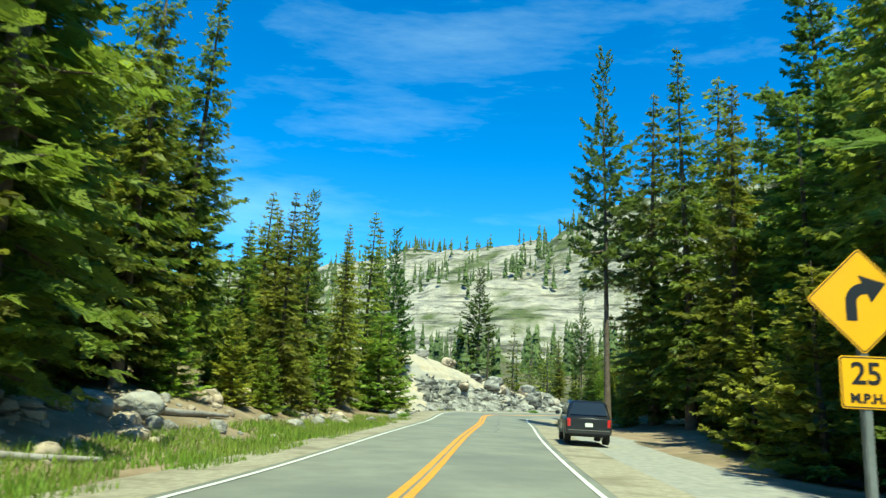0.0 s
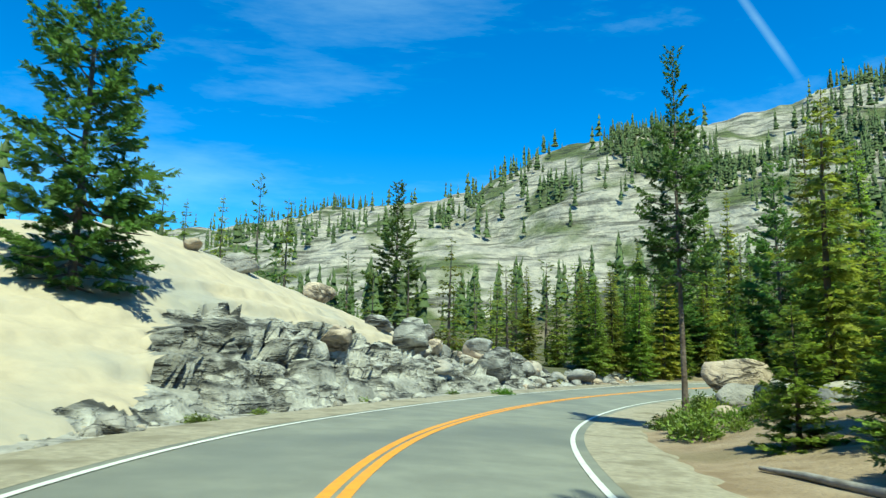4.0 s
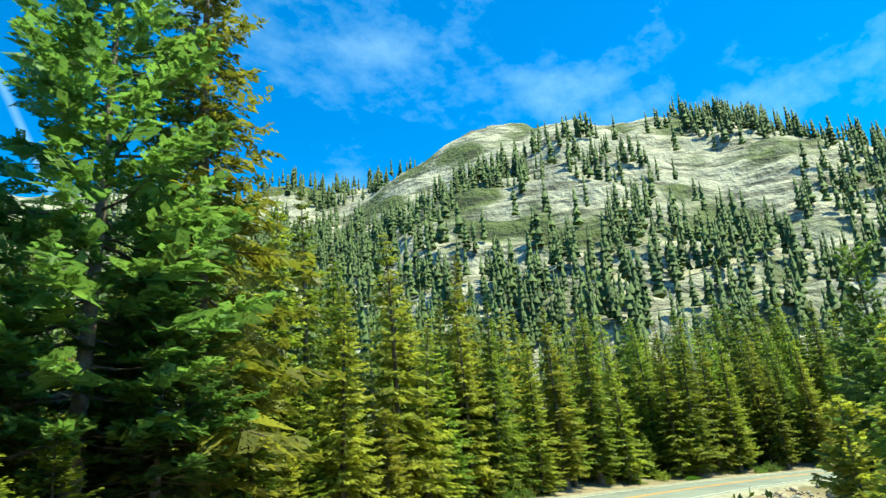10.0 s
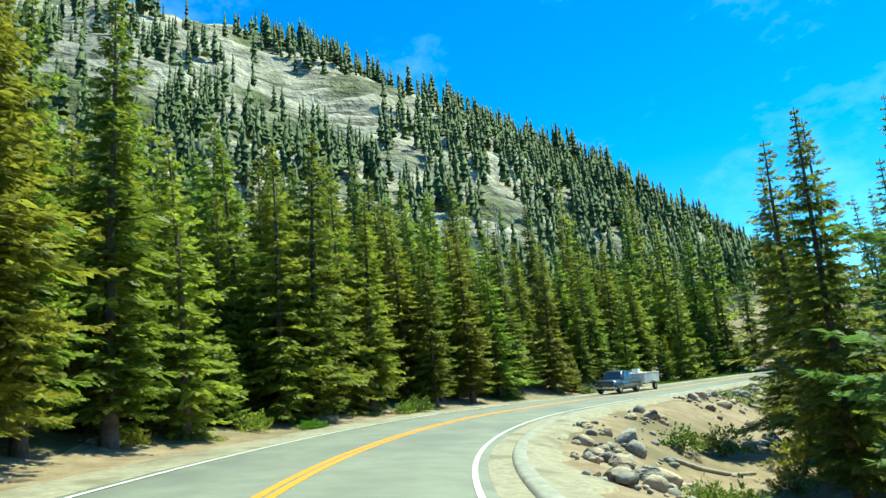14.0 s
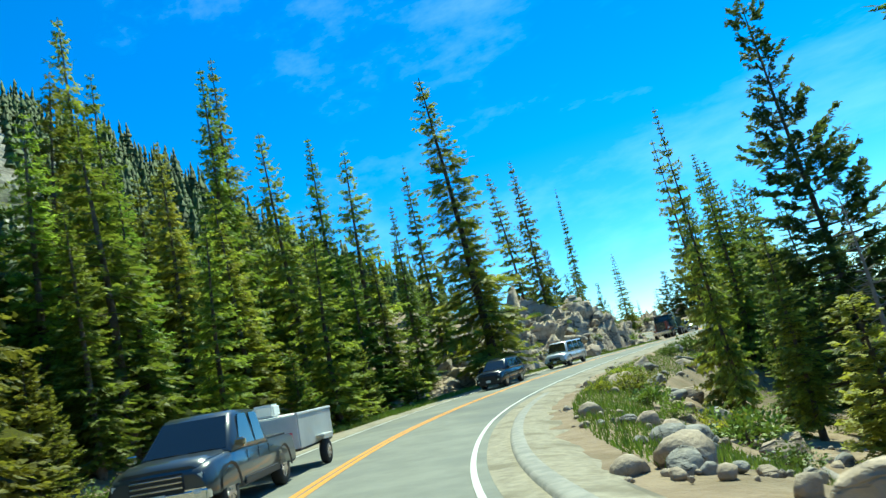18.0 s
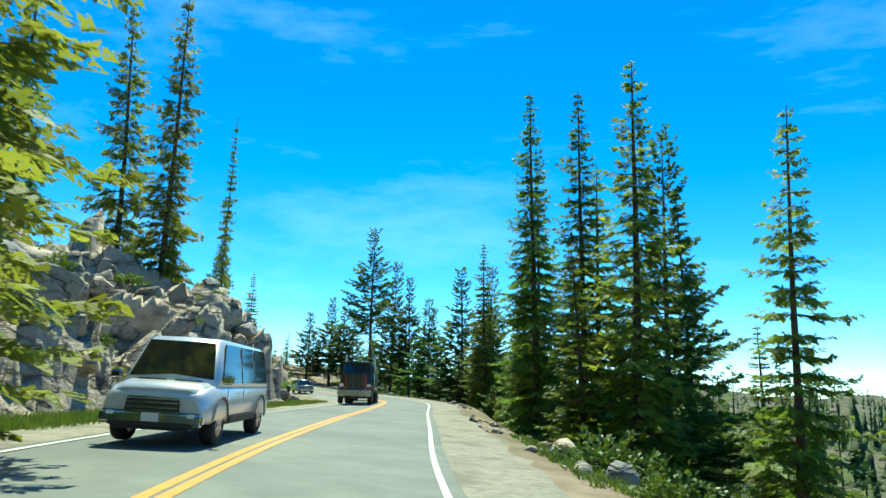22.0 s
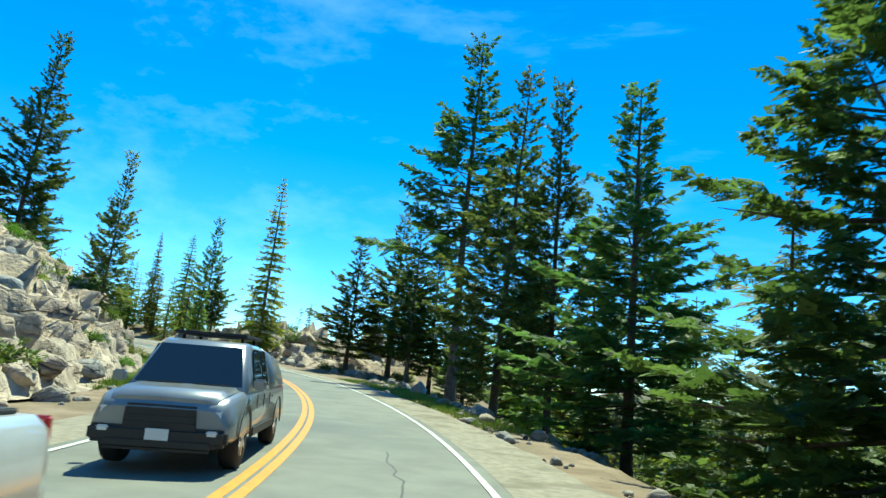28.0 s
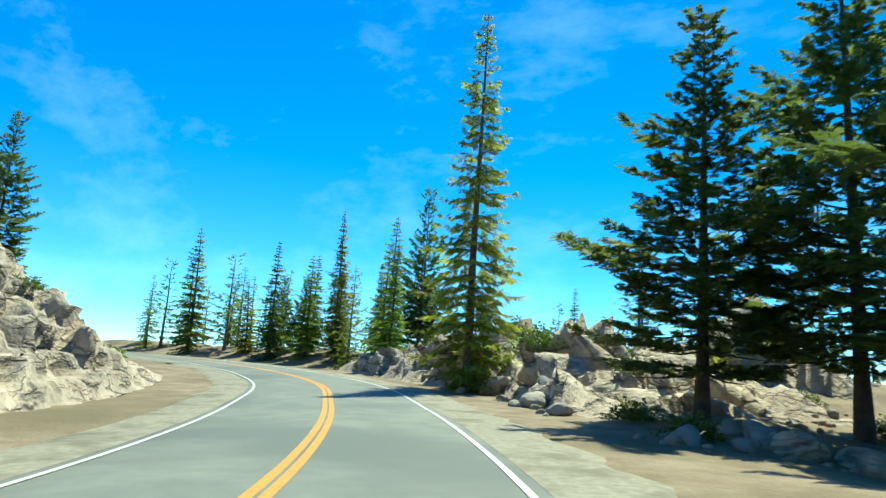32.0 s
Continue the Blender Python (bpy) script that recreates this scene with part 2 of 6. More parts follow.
# The dark third colour paints in shadow patches that the frontal sun doesn't cast.
DARK_GRANITE = material("split_granite", (0.387, 0.373, 0.329), 0.88, second=(0.225, 0.216, 0.194), scale=2.2, third=(0.153, 0.149, 0.131), bump=1.0, bump_scale=6, bump_dist=0.10, spread=0.2)
TAN_GRANITE = material("tan_granite", (0.49, 0.395, 0.29), 0.88, second=(0.31, 0.25, 0.185), scale=1.8, third=(0.41, 0.315, 0.235), bump=0.9, bump_scale=5, bump_dist=0.1, spread=0.15)
cracks(GRANITE, 0.6, 0.35, (0.6, 0.6, 1.6), 0.03)
cracks(DARK_GRANITE, 0.6, 0.10, (0.5, 0.5, 1.9), 0.10, 0.2)
cracks(TAN_GRANITE, 0.6, 0.3, (0.55, 0.55, 1.5), 0.05, 0.15)
SLAB_GRANITE = material("slab_granite", (0.425, 0.357, 0.255), 0.85, second=(0.34, 0.289, 0.212), scale=0.9, third=(0.281, 0.264, 0.221), bump=0.5, bump_scale=4, bump_dist=0.05)
BARK = material("bark", (0.085, 0.060, 0.045), 0.95, second=(0.15, 0.115, 0.09), scale=3.0, bump=1.0, bump_scale=9, bump_dist=0.06, spread=0.25)
DEAD_WOOD = material("dead_wood", (0.23, 0.20, 0.17), 0.9, second=(0.36, 0.33, 0.30), scale=3.0, bump=0.8, bump_scale=9, bump_dist=0.04, spread=0.25)
FIR = material("fir_needles", (0.17, 0.215, 0.028), 0.6, second=(0.26, 0.29, 0.04), scale=0.45, spread=0.35, island=0.45, trans=0.55, hue=0.035)
PINE = material("pine_needles", (0.10, 0.155, 0.034), 0.6, second=(0.145, 0.20, 0.04), scale=0.45, spread=0.35, island=0.45, trans=0.55, hue=0.03)


def needles(m, scale=11.0, open_share=0.43):
    """Breaks foliage sheets up into needle tufts with gaps between them."""
    n, l = m.node_tree.nodes, m.node_tree.links
    co, mp, t, r = n.new("ShaderNodeTexCoord"), n.new("ShaderNodeMapping"), n.new("ShaderNodeTexNoise"), n.new("ShaderNodeMath")
    mp.inputs["Scale"].default_value = (1.0, 1.0, 1.6)
    t.inputs["Scale"].default_value, t.inputs["Detail"].default_value, t.inputs["Roughness"].default_value = scale, 2.0, 0.7
    r.operation = "GREATER_THAN"
    r.inputs[1].default_value = open_share
    l.new(co.outputs["Object"], mp.inputs[0]), l.new(mp.outputs[0], t.inputs["Vector"]), l.new(t.outputs[0], r.inputs[0])
    clear, mix = n.new("ShaderNodeBsdfTransparent"), n.new("ShaderNodeMixShader")
    out = n["Material Output"].inputs[0]
    shader = out.links[0].from_socket
    l.new(r.outputs[0], mix.inputs[0]), l.new(clear.outputs[0], mix.inputs[1]), l.new(shader, mix.inputs[2]), l.new(mix.outputs[0], out)
    return m


needles(FIR, open_share=0.44), needles(PINE, open_share=0.42)
RED_FIR = material("dead_needles", (0.28, 0.12, 0.05), 0.8, second=(0.20, 0.09, 0.045), scale=0.6, island=0.4, trans=0.2)
BUSH = material("bush_leaves", (0.10, 0.16, 0.022), 0.55, second=(0.16, 0.21, 0.03), scale=0.8, spread=0.3, island=0.4, trans=0.25)
GREEN_BUSH = material("green_bush_leaves", (0.11, 0.24, 0.012), 0.5, second=(0.16, 0.30, 0.02), scale=0.8, spread=0.2, island=0.4, trans=0.25)
GRASS = material("grass_blades", (0.14, 0.23, 0.02), 0.7, second=(0.22, 0.27, 0.045), scale=0.25, island=0.4, trans=0.25)
FAR_NEEDLES = material("far_needles", (0.05, 0.08, 0.022), 0.8, second=(0.08, 0.11, 0.03), scale=0.05, island=0.4, trans=0.15)


# ---- the road's line and the lie of the land ----
# centre line: x, y, height
ROAD_NORTH = [
    (2.5, -75.8, 0.80), (6.5, -30.8, 0.74), (10.5, 14.3, 0.67), (12.2, 31.0, 0.41), (14.0, 47.1, 0.31), (16.0, 62.4, 0.27), (17.8, 76.8, 0.38),
    (21.8, 89.8, 0.11), (28.1, 101.8, -0.02), (35.7, 112.3, -0.10), (45.0, 120.8, -0.01), (56.6, 126.0, 0.06), (69.3, 129.3, -0.06),
    (82.6, 131.1, -0.34), (96.6, 131.0, -0.24), (110.9, 127.7, -0.09), (123.1, 121.5, 0.16), (133.4, 112.2, 0.31),
]
ROAD_SOUTH = [
    (143.7, 102.6, 0.29), (152.4, 91.5, 0.53), (158.9, 79.1, 0.86), (163.6, 65.2, 1.24), (167.3, 50.9, 1.51), (171.1, 35.8, 1.64),
    (174.8, 20.6, 1.93), (179.8, 6.2, 2.05), (186.3, -6.8, 2.35), (194.3, -19.1, 2.75), (203.0, -30.0, 3.24), (209.3, -36.6, 3.54),
    (216.7, -43.4, 3.90), (226.4, -51.0, 4.46), (239.2, -59.4, 5.28), (257.4, -66.3, 6.22), (280.0, -69.3, 7.14), (314.9, -66.7, 8.11),
    (374.8, -57.1, 8.87),
]
ROAD = ROAD_NORTH + ROAD_SOUTH
S0 = 90.00
# superelevation: metres along, rise to the left per metre
BANKING = [(0, -0.019), (47, 0.016), (61, 0.036), (89, 0.045), (102, 0.054), (141, 0.081), (237, 0.049), (266, 0.044), (294, 0.023), (322, -0.024), (376, -0.049)]

_pts = np.array(ROAD, float)


def catmull(p, step):
    out = []
    q = np.vstack([2 * p[0] - p[1], p, 2 * p[-1] - p[-2]])
    for i in range(1, len(q) - 2):
        n = max(2, int(np.linalg.norm(q[i + 1] - q[i]) / step))
        u = (np.arange(n) / n)[:, None]
        out.append(0.5 * (2 * q[i] + (q[i + 1] - q[i - 1]) * u + (2 * q[i - 1] - 5 * q[i] + 4 * q[i + 1] - q[i + 2]) * u**2 + (3 * q[i] - q[i - 1] - 3 * q[i + 1] + q[i + 2]) * u**3))
    out.append(q[-2][None])
    return np.vstack(out)


LINE = catmull(_pts, 1.0)
for _ in range(6):
    LINE[1:-1] = (LINE[:-2] + 2 * LINE[1:-1] + LINE[2:]) / 4
_step = np.linalg.norm(np.diff(LINE[:, :2], axis=0), axis=1)
LINE_S = np.r_[0, np.cumsum(_step)] - S0
_tan = np.gradient(LINE[:, :2], axis=0)
_tan /= np.linalg.norm(_tan, axis=1)[:, None]
LINE_R = np.stack([_tan[:, 1], -_tan[:, 0]], 1)          # to the right of the way


BANK_S, BANK_K = np.array(BANKING).T


def at_road(s, d, up=0.0):
    """The place s metres along the centre line and d metres to its right."""
    x, y, z = (np.interp(s, LINE_S, LINE[:, k]) for k in range(3))
    rx, ry = np.interp(s, LINE_S, LINE_R[:, 0]), np.interp(s, LINE_S, LINE_R[:, 1])
    return np.array([x + rx * d, y + ry * d, z + up - np.interp(s, BANK_S, BANK_K) * np.clip(d, -6, 6)])


def road_yaw(s):
    """Degrees of turn of the way at s, from +y to the left."""
    return math.degrees(math.atan2(-np.interp(s, LINE_S, _tan[:, 0]), np.interp(s, LINE_S, _tan[:, 1])))


def near_road(x, y):
    """s, d (right positive) and the road's height for arrays of places."""
    x, y = np.ravel(x), np.ravel(y)
    s, d, z = np.empty(len(x)), np.empty(len(x)), np.empty(len(x))
    for a in range(0, len(x), 20000):
        dx = x[a:a + 20000, None] - LINE[None, :, 0]
        dy = y[a:a + 20000, None] - LINE[None, :, 1]
        i = np.argmin(dx * dx + dy * dy, 1)
        k = np.arange(len(i))
        px, py = dx[k, i], dy[k, i]
        dist = np.hypot(px, py)
        side = np.sign(px * LINE_R[i, 0] + py * LINE_R[i, 1])
        off = np.where(side == 0, 1, side) * dist
        s[a:a + 20000], d[a:a + 20000] = LINE_S[i], off
        z[a:a + 20000] = LINE[i, 2] - np.interp(LINE_S[i], BANK_S, BANK_K) * np.clip(off, -6, 6)
    return s, d, z


# along the road: left rise, where it starts, over what width, slope beyond; the same on the right
BANKS = np.array([
    (-60, 1.2, 7, 8, .05, .3, 10, 8, .02), (28.3, 1.4, 6, 6, .05, .3, 12, 6, .02), (41.6, 1.5, 7.0, 7, .10, .5, 8.5, 6, .03), (50, 2.0, 8, 7, .14, .5, 8.0, 6, .03),
    (65.7, 5.0, 9.5, 6, .18, 1.0, 5.5, 6, .03), (85.9, 3.2, 9.5, 6, .16, 1.6, 5.5, 7, .05), (104.5, 1.0, 6.6, 8, .08, .8, 5.5, 6, .05),
    (140, .8, 6, 8, .12, -.2, 5.5, 6, 0), (152.1, 1, 6, 8, .28, -2.6, 5.4, 6, -.12), (210.2, 2, 6, 8, .3, -2.6, 5.4, 7, -.12), (235.3, 3.5, 6, 9, .25, -3, 6.4, 8, -.2),
])
BANKS = np.vstack([BANKS, np.array([
    (248.8, 4, 7, 9, .28, -4.5, 6, 9, -.25), (256.4, 4.4, 11.5, 6, .3, -6, 6, 10, -.3), (275.7, 4.4, 11.5, 6, .3, -7, 6, 10, -.35), (287.3, 3.5, 7, 8, .3, -7, 6, 10, -.35), (308.3, 4, 7, 8, .3, -7, 6, 10, -.35),
    (319.9, 5.5, 12, 7, .35, -7, 6.5, 10, -.35), (364.5, 5.8, 12, 7, .35, -6, 7, 10, -.35), (384.1, 5.6, 12, 7, .32, -3, 9, 10, -.2), (404.8, 4, 11, 8, .25, 2, 9, 9, .05), (498.4, 2, 8, 10, .1, 2, 8, 9, .02)])])


def smooth(u):
    u = np.clip(u, 0, 1)
    return u * u * (3 - 2 * u)


def lattice(ix, iy, seed):
    h = np.sin(ix * 127.1 + iy * 311.7 + seed * 74.7) * 43758.5453
    return h - np.floor(h)


def value_noise(x, y, seed=0.0):
    ix, iy = np.floor(x), np.floor(y)
    fx, fy = smooth(x - ix), smooth(y - iy)
    a, b = lattice(ix, iy, seed), lattice(ix + 1, iy, seed)
    c, e = lattice(ix, iy + 1, seed), lattice(ix + 1, iy + 1, seed)
    return (a * (1 - fx) + b * fx) * (1 - fy) + (c * (1 - fx) + e * fx) * fy - 0.5


def fractal(x, y, size, octaves=4, seed=0.0):
    total, amp = np.zeros(np.shape(x)), 1.0
    for o in range(octaves):
        total = total + amp * value_noise(x / size + 17.3 * o, y / size - 9.1 * o, seed + o)
        size, amp = size / 2.03, amp * 0.5
    return total


# crest lines of the granite hills: x, y, height and the fall per metre
CRESTS = [
    ([(294, 8, 36), (332, 50, 84), (356, 67, 104), (378, 129, 151), (376, 192, 168), (387, 237, 184), (378, 312, 165), (368, 347, 160)], 0.85),
    ([(368, 347, 160), (300, 427, 157), (223, 469, 147), (178, 526, 148), (130, 609, 126)], 0.62),
    ([(130, 609, 126), (59, 838, 166), (-153, 924, 146), (-422, 896, 108)], 0.35),
]


def hills(x, y):
    out = np.full(np.shape(x), -50.0)
    for crest, fall in CRESTS:
        for (x0, y0, z0), (x1, y1, z1) in zip(crest, crest[1:]):
            ux, uy = x1 - x0, y1 - y0
            t = np.clip(((x - x0) * ux + (y - y0) * uy) / (ux * ux + uy * uy), 0, 1)
            far = np.hypot(x - x0 - t * ux, y - y0 - t * uy)
            top = z0 + (z1 - z0) * t
            out = np.maximum(out, top + 12 - fall * np.sqrt(far * far + (12 / fall) ** 2))
    rough = fractal(x, y, 60, 5, 3.0) * 15
    step = fractal(x, y, 200, 2, 8.0) * 30
    lay = (out + step) / 11.0
    out = out + rough * np.clip(out / 60, 0, 1) + np.where(out > 15, (np.floor(lay) + smooth((lay - np.floor(lay)) * 1.8) - lay) * 8.0, 0)
    return out


FOREST_FLOOR = material("forest_floor", (0.0495, 0.054, 0.0225), 0.95, second=(0.099, 0.09, 0.045), scale=0.4, third=(0.144, 0.117, 0.072), bump=0.8, bump_scale=3, bump_dist=0.2)


def land(x, y):
    """Height of the ground."""
    shape = np.shape(x)
    x, y = np.ravel(np.asarray(x, float)), np.ravel(np.asarray(y, float))
    s, d, z = near_road(x, y)
    b = [np.interp(s, BANKS[:, 0], BANKS[:, k]) for k in range(9)]
    e = np.abs(d)
    left = b[1] * smooth((e - b[2]) / b[3]) + b[4] * np.clip(e - b[2] - b[3], 0, 60)
    right = b[5] * smooth((e - b[6]) / b[7]) + b[8] * np.clip(e - b[6] - b[7], 0, 45)
    side = np.where(d < 0, left, right)
    inner = (d > 0) * smooth((e - 20) / 38)
    wild = smooth((e - 6) / 8)
    g = z * np.exp(-np.clip(e - 30, 0, None) / 150) + side * np.exp(-np.clip(e - 80, 0, None) / 120)
    g = g * (1 - inner) - 9.0 * inner
    g = g - 0.10 - 0.10 * smooth((3.9 - e) / 0.8) + wild * (fractal(x, y, 9, 4, 1.0) * 1.1 + fractal(x, y, 38, 3, 2.0) * 2.5 * smooth((e - 15) / 30))
    far = smooth((np.hypot(x - 100, y - 50) - 420) / 500)
    g = g * (1 - far) + far * (fractal(x, y, 260, 4, 5.0) * 60 + 5)
    h = hills(x, y)
    k = np.clip(0.5 + (h - g) / 24, 0, 1)
    return (g * (1 - k) + h * k + 6 * k * (1 - k)).reshape(shape)


def land_z(x, y):
    return float(land(np.array([x]), np.array([y]))[0])


# ---- mesh helpers ----
def mesh_from(name, verts, faces, mat, smooth_shade=False):
    me = bpy.data.meshes.new(name)
    v = np.asarray(verts, np.float32)
    me.vertices.add(len(v))
    me.vertices.foreach_set("co", v.ravel())
    f = np.asarray(faces, np.int32)
    me.loops.add(f.size)
    me.loops.foreach_set("vertex_index", f.ravel())
    me.polygons.add(len(f))
    me.polygons.foreach_set("loop_start", np.arange(0, f.size, f.shape[1], dtype=np.int32))
    me.polygons.foreach_set("loop_total", np.full(len(f), f.shape[1], np.int32))
    me.update(calc_edges=True)
    if smooth_shade:
        me.polygons.foreach_set("use_smooth", np.ones(len(f), bool))
    me.materials.append(mat)
    return me


def part(name, bm, mat, parent=None, label=""):
    """Links a bmesh, or ready mesh data, as one mesh object under a thing or a part."""
    if isinstance(bm, bmesh.types.BMesh):
        me = bpy.data.meshes.new(name)
        bm.to_mesh(me)
        bm.free()
        me.materials.append(mat)
    else:
        me = bm
    ob = new(name, me)
    ob.parent = parent
    return tagged(ob, label=label) if label else ob


def grid_faces(rows, cols):
    i = np.arange((rows - 1) * cols).reshape(rows - 1, cols)[:, :-1].ravel()
    return np.stack([i, i + 1, i + cols + 1, i + cols], 1)


# ---- ground: one sheet, fine near the road, out to the horizon ----
def axis(lo, hi, step, reach):
    mid = np.arange(lo, hi + step, step)
    grow = step * 1.055 ** np.arange(1, 110)
    out = np.cumsum(grow)
    out = out[out < reach]
    return np.r_[lo - out[::-1], mid, hi + out]


gx, gy = axis(-40, 300, 1.25, 2600), axis(-130, 190, 1.25, 2600)
GX, GY = np.meshgrid(gx, gy)
GZ = land(GX, GY)
ground = tagged(new("ground", mesh_from("ground", np.stack([GX.ravel(), GY.ravel(), GZ.ravel()], 1), grid_faces(len(gy), len(gx)), SOIL, True)),
                "dry mountain soil, duff and bare granite slopes", "ground", kind="structure")


# ---- road ----
def ribbon(name, s0, s1, across, mat, step=1.0, up=0.0, wobble=0.0, seed=0, ragged=0):
    """A strip along the road; across: rows of (d, height) from left to right."""
    ss = np.arange(s0, s1 + step * 0.5, step)
    rng = np.random.default_rng(seed)
    verts = []
    for s in ss:
        w = rng.normal(0, wobble) if wobble else 0.0
        for k, (d, h) in enumerate(across):
            verts.append(at_road(s, d + (w if k == ragged else 0), up + h))
    return mesh_from(name, verts, grid_faces(len(ss), len(across)), mat)


END = 500
road = tagged(new("road", ribbon("road", -70, END, [(-4.0, -.15), (-3.75, -.01), (-1.8, .03), (0, .05), (1.8, .03), (3.75, -.01), (4.0, -.15)], ASPHALT)),
              "two-lane grey asphalt mountain road with worn lines", "road", kind="structure")
for k, (d, wdt, mat, nm, lab) in enumerate(((-0.115, .165, YELLOW_LINE, "centre_line", "painted yellow centre line"), (0.115, .165, YELLOW_LINE, "centre_line", "painted yellow centre line"),
                                            (-3.42, .12, WHITE_LINE, "edge_line", "painted white edge line"), (3.42, .12, WHITE_LINE, "edge_line", "painted white edge line"))):
    h = .054 if abs(d) < 1 else .012
    part(nm, ribbon(nm, -70, END, [(d - wdt / 2, h), (d + wdt / 2, h)], mat), mat, road, lab)
for side in (-1, 1):
    w0, w1 = (-5.6, -3.7) if side < 0 else (3.7, 5.6)
    tagged(new("shoulder", ribbon("shoulder", -70, END, [(w0 - .5, -.55), (w0, -.12), (w0 * .85 + w1 * .15, -.02), (w1, -.005)] if side < 0 else [(w0, -.005), (w0 * .15 + w1 * .85, -.02), (w1, -.12), (w1 + .5, -.55)], GRAVEL, 1.0, 0, .22, side + 5, 1 if side < 0 else 2)),
           "pale sandy gravel road shoulder", "shoulder", kind="structure")


# bare rock on the hills
tile = np.asarray(GZ)
zf = (tile[:-1, :-1] + tile[1:, 1:]).ravel() / 2
hill_rock = material("hill_granite", (0.391, 0.348, 0.272), 0.9, second=(0.204, 0.191, 0.162), scale=0.16, third=(0.07, 0.085, 0.022), bump=1.0, bump_scale=0.45, bump_dist=1.5, detail=9.0, third_at=(0.50, 0.60))
hn, hl = hill_rock.node_tree.nodes, hill_rock.node_tree.links
# dark sheeting joints that follow the slope's ledges
hg, hm = hn.new("ShaderNodeNewGeometry"), hn.new("ShaderNodeMapping")
hm.inputs["Scale"].default_value = (0.05, 0.05, 0.42)
ht, hr_ = hn.new("ShaderNodeTexNoise"), hn.new("ShaderNodeValToRGB")
ht.inputs["Scale"].default_value, ht.inputs["Detail"].default_value, ht.inputs["Roughness"].default_value = 1.0, 8.0, 0.7
hr_.color_ramp.elements[0].position, hr_.color_ramp.elements[1].position = 0.42, 0.51
hr_.color_ramp.elements[0].color = (0.17, 0.17, 0.16, 1)
hx_ = hn.new("ShaderNodeMix")
hx_.data_type, hx_.blend_type = "RGBA", "MULTIPLY"
hx_.inputs["Factor"].default_value = 0.85
hl.new(hg.outputs["Position"], hm.inputs[0]), hl.new(hm.outputs[0], ht.inputs["Vector"]), hl.new(ht.outputs[0], hr_.inputs[0])
base_in = hn["Principled BSDF"].inputs["Base Color"]
hl.new(base_in.links[0].from_socket, hx_.inputs["A"]), hl.new(hr_.outputs[0], hx_.inputs["B"]), hl.new(hx_.outputs["Result"], base_in)
ground.data.materials.append(hill_rock)
fx, fy = (GX[:-1, :-1] + GX[1:, 1:]).ravel() / 2, (GY[:-1, :-1] + GY[1:, 1:]).ravel() / 2
ground.data.materials.append(GRANITE), ground.data.materials.append(FOREST_FLOOR)
ms, md, _mz = near_road(fx, fy)
slot = np.where((np.abs(md) > 45) | (np.abs(md) > 9) & (ms > 98) & (ms < 235.3) & (md < 0), 3, 0)
slot[(ms > 58) & (ms < 104.5) & (md < -5) & (md > -60)] = 2
slot[(hills(fx, fy) > 14) & (fx > -400) & (fy > -40)] = 1
ground.data.polygons.foreach_set("material_index", slot.astype(np.int32))


# ---- trees ----
def tube(path, radii, sides=7):
    """Vertices and quads of a tapered tube along a path of points."""
    path = np.asarray(path, float)
    t = np.gradient(path, axis=0)
    t /= np.linalg.norm(t, axis=1)[:, None] + 1e-9
    side = np.cross(t, (0.31, 0.17, 0.93) if abs(t[0, 2]) < 0.9 else (0.95, 0.2, 0.1))
    side /= np.linalg.norm(side, axis=1)[:, None] + 1e-9
    over = np.cross(t, side)
    a = np.arange(sides) / sides * 2 * np.pi
    v = path[:, None] + np.asarray(radii)[:, None, None] * (np.cos(a)[None, :, None] * side[:, None] + np.sin(a)[None, :, None] * over[:, None])
    f = []
    for i in range(len(path) - 1):
        for k in range(sides):
            f.append((i * sides + k, i * sides + (k + 1) % sides, (i + 1) * sides + (k + 1) % sides, (i + 1) * sides + k))
    return v.reshape(-1, 3), np.array(f)


def join(pieces):
    vs, fs, n = [], [], 0
    for v, f in pieces:
        vs.append(v), fs.append(np.asarray(f) + n)
        n += len(v)
    return np.vstack(vs), np.vstack(fs)


def sprays(centre, along, up, length, width, rng):
    """Kite-shaped needle sprays, one quad each."""
    n = len(centre)
    along = along / (np.linalg.norm(along, axis=1)[:, None] + 1e-9)
    side = np.cross(along, up + rng.normal(0, 0.45, (n, 3)))
    side /= np.linalg.norm(side, axis=1)[:, None] + 1e-9
    l, w = length[:, None], width[:, None]
    v = np.stack([centre, centre + along * l * 0.55 + side * w, centre + along * l + np.array([0, 0, -0.12]) * l, centre + along * l * 0.5 - side * w], 1)
    return v.reshape(-1, 3), np.arange(4 * n).reshape(n, 4)


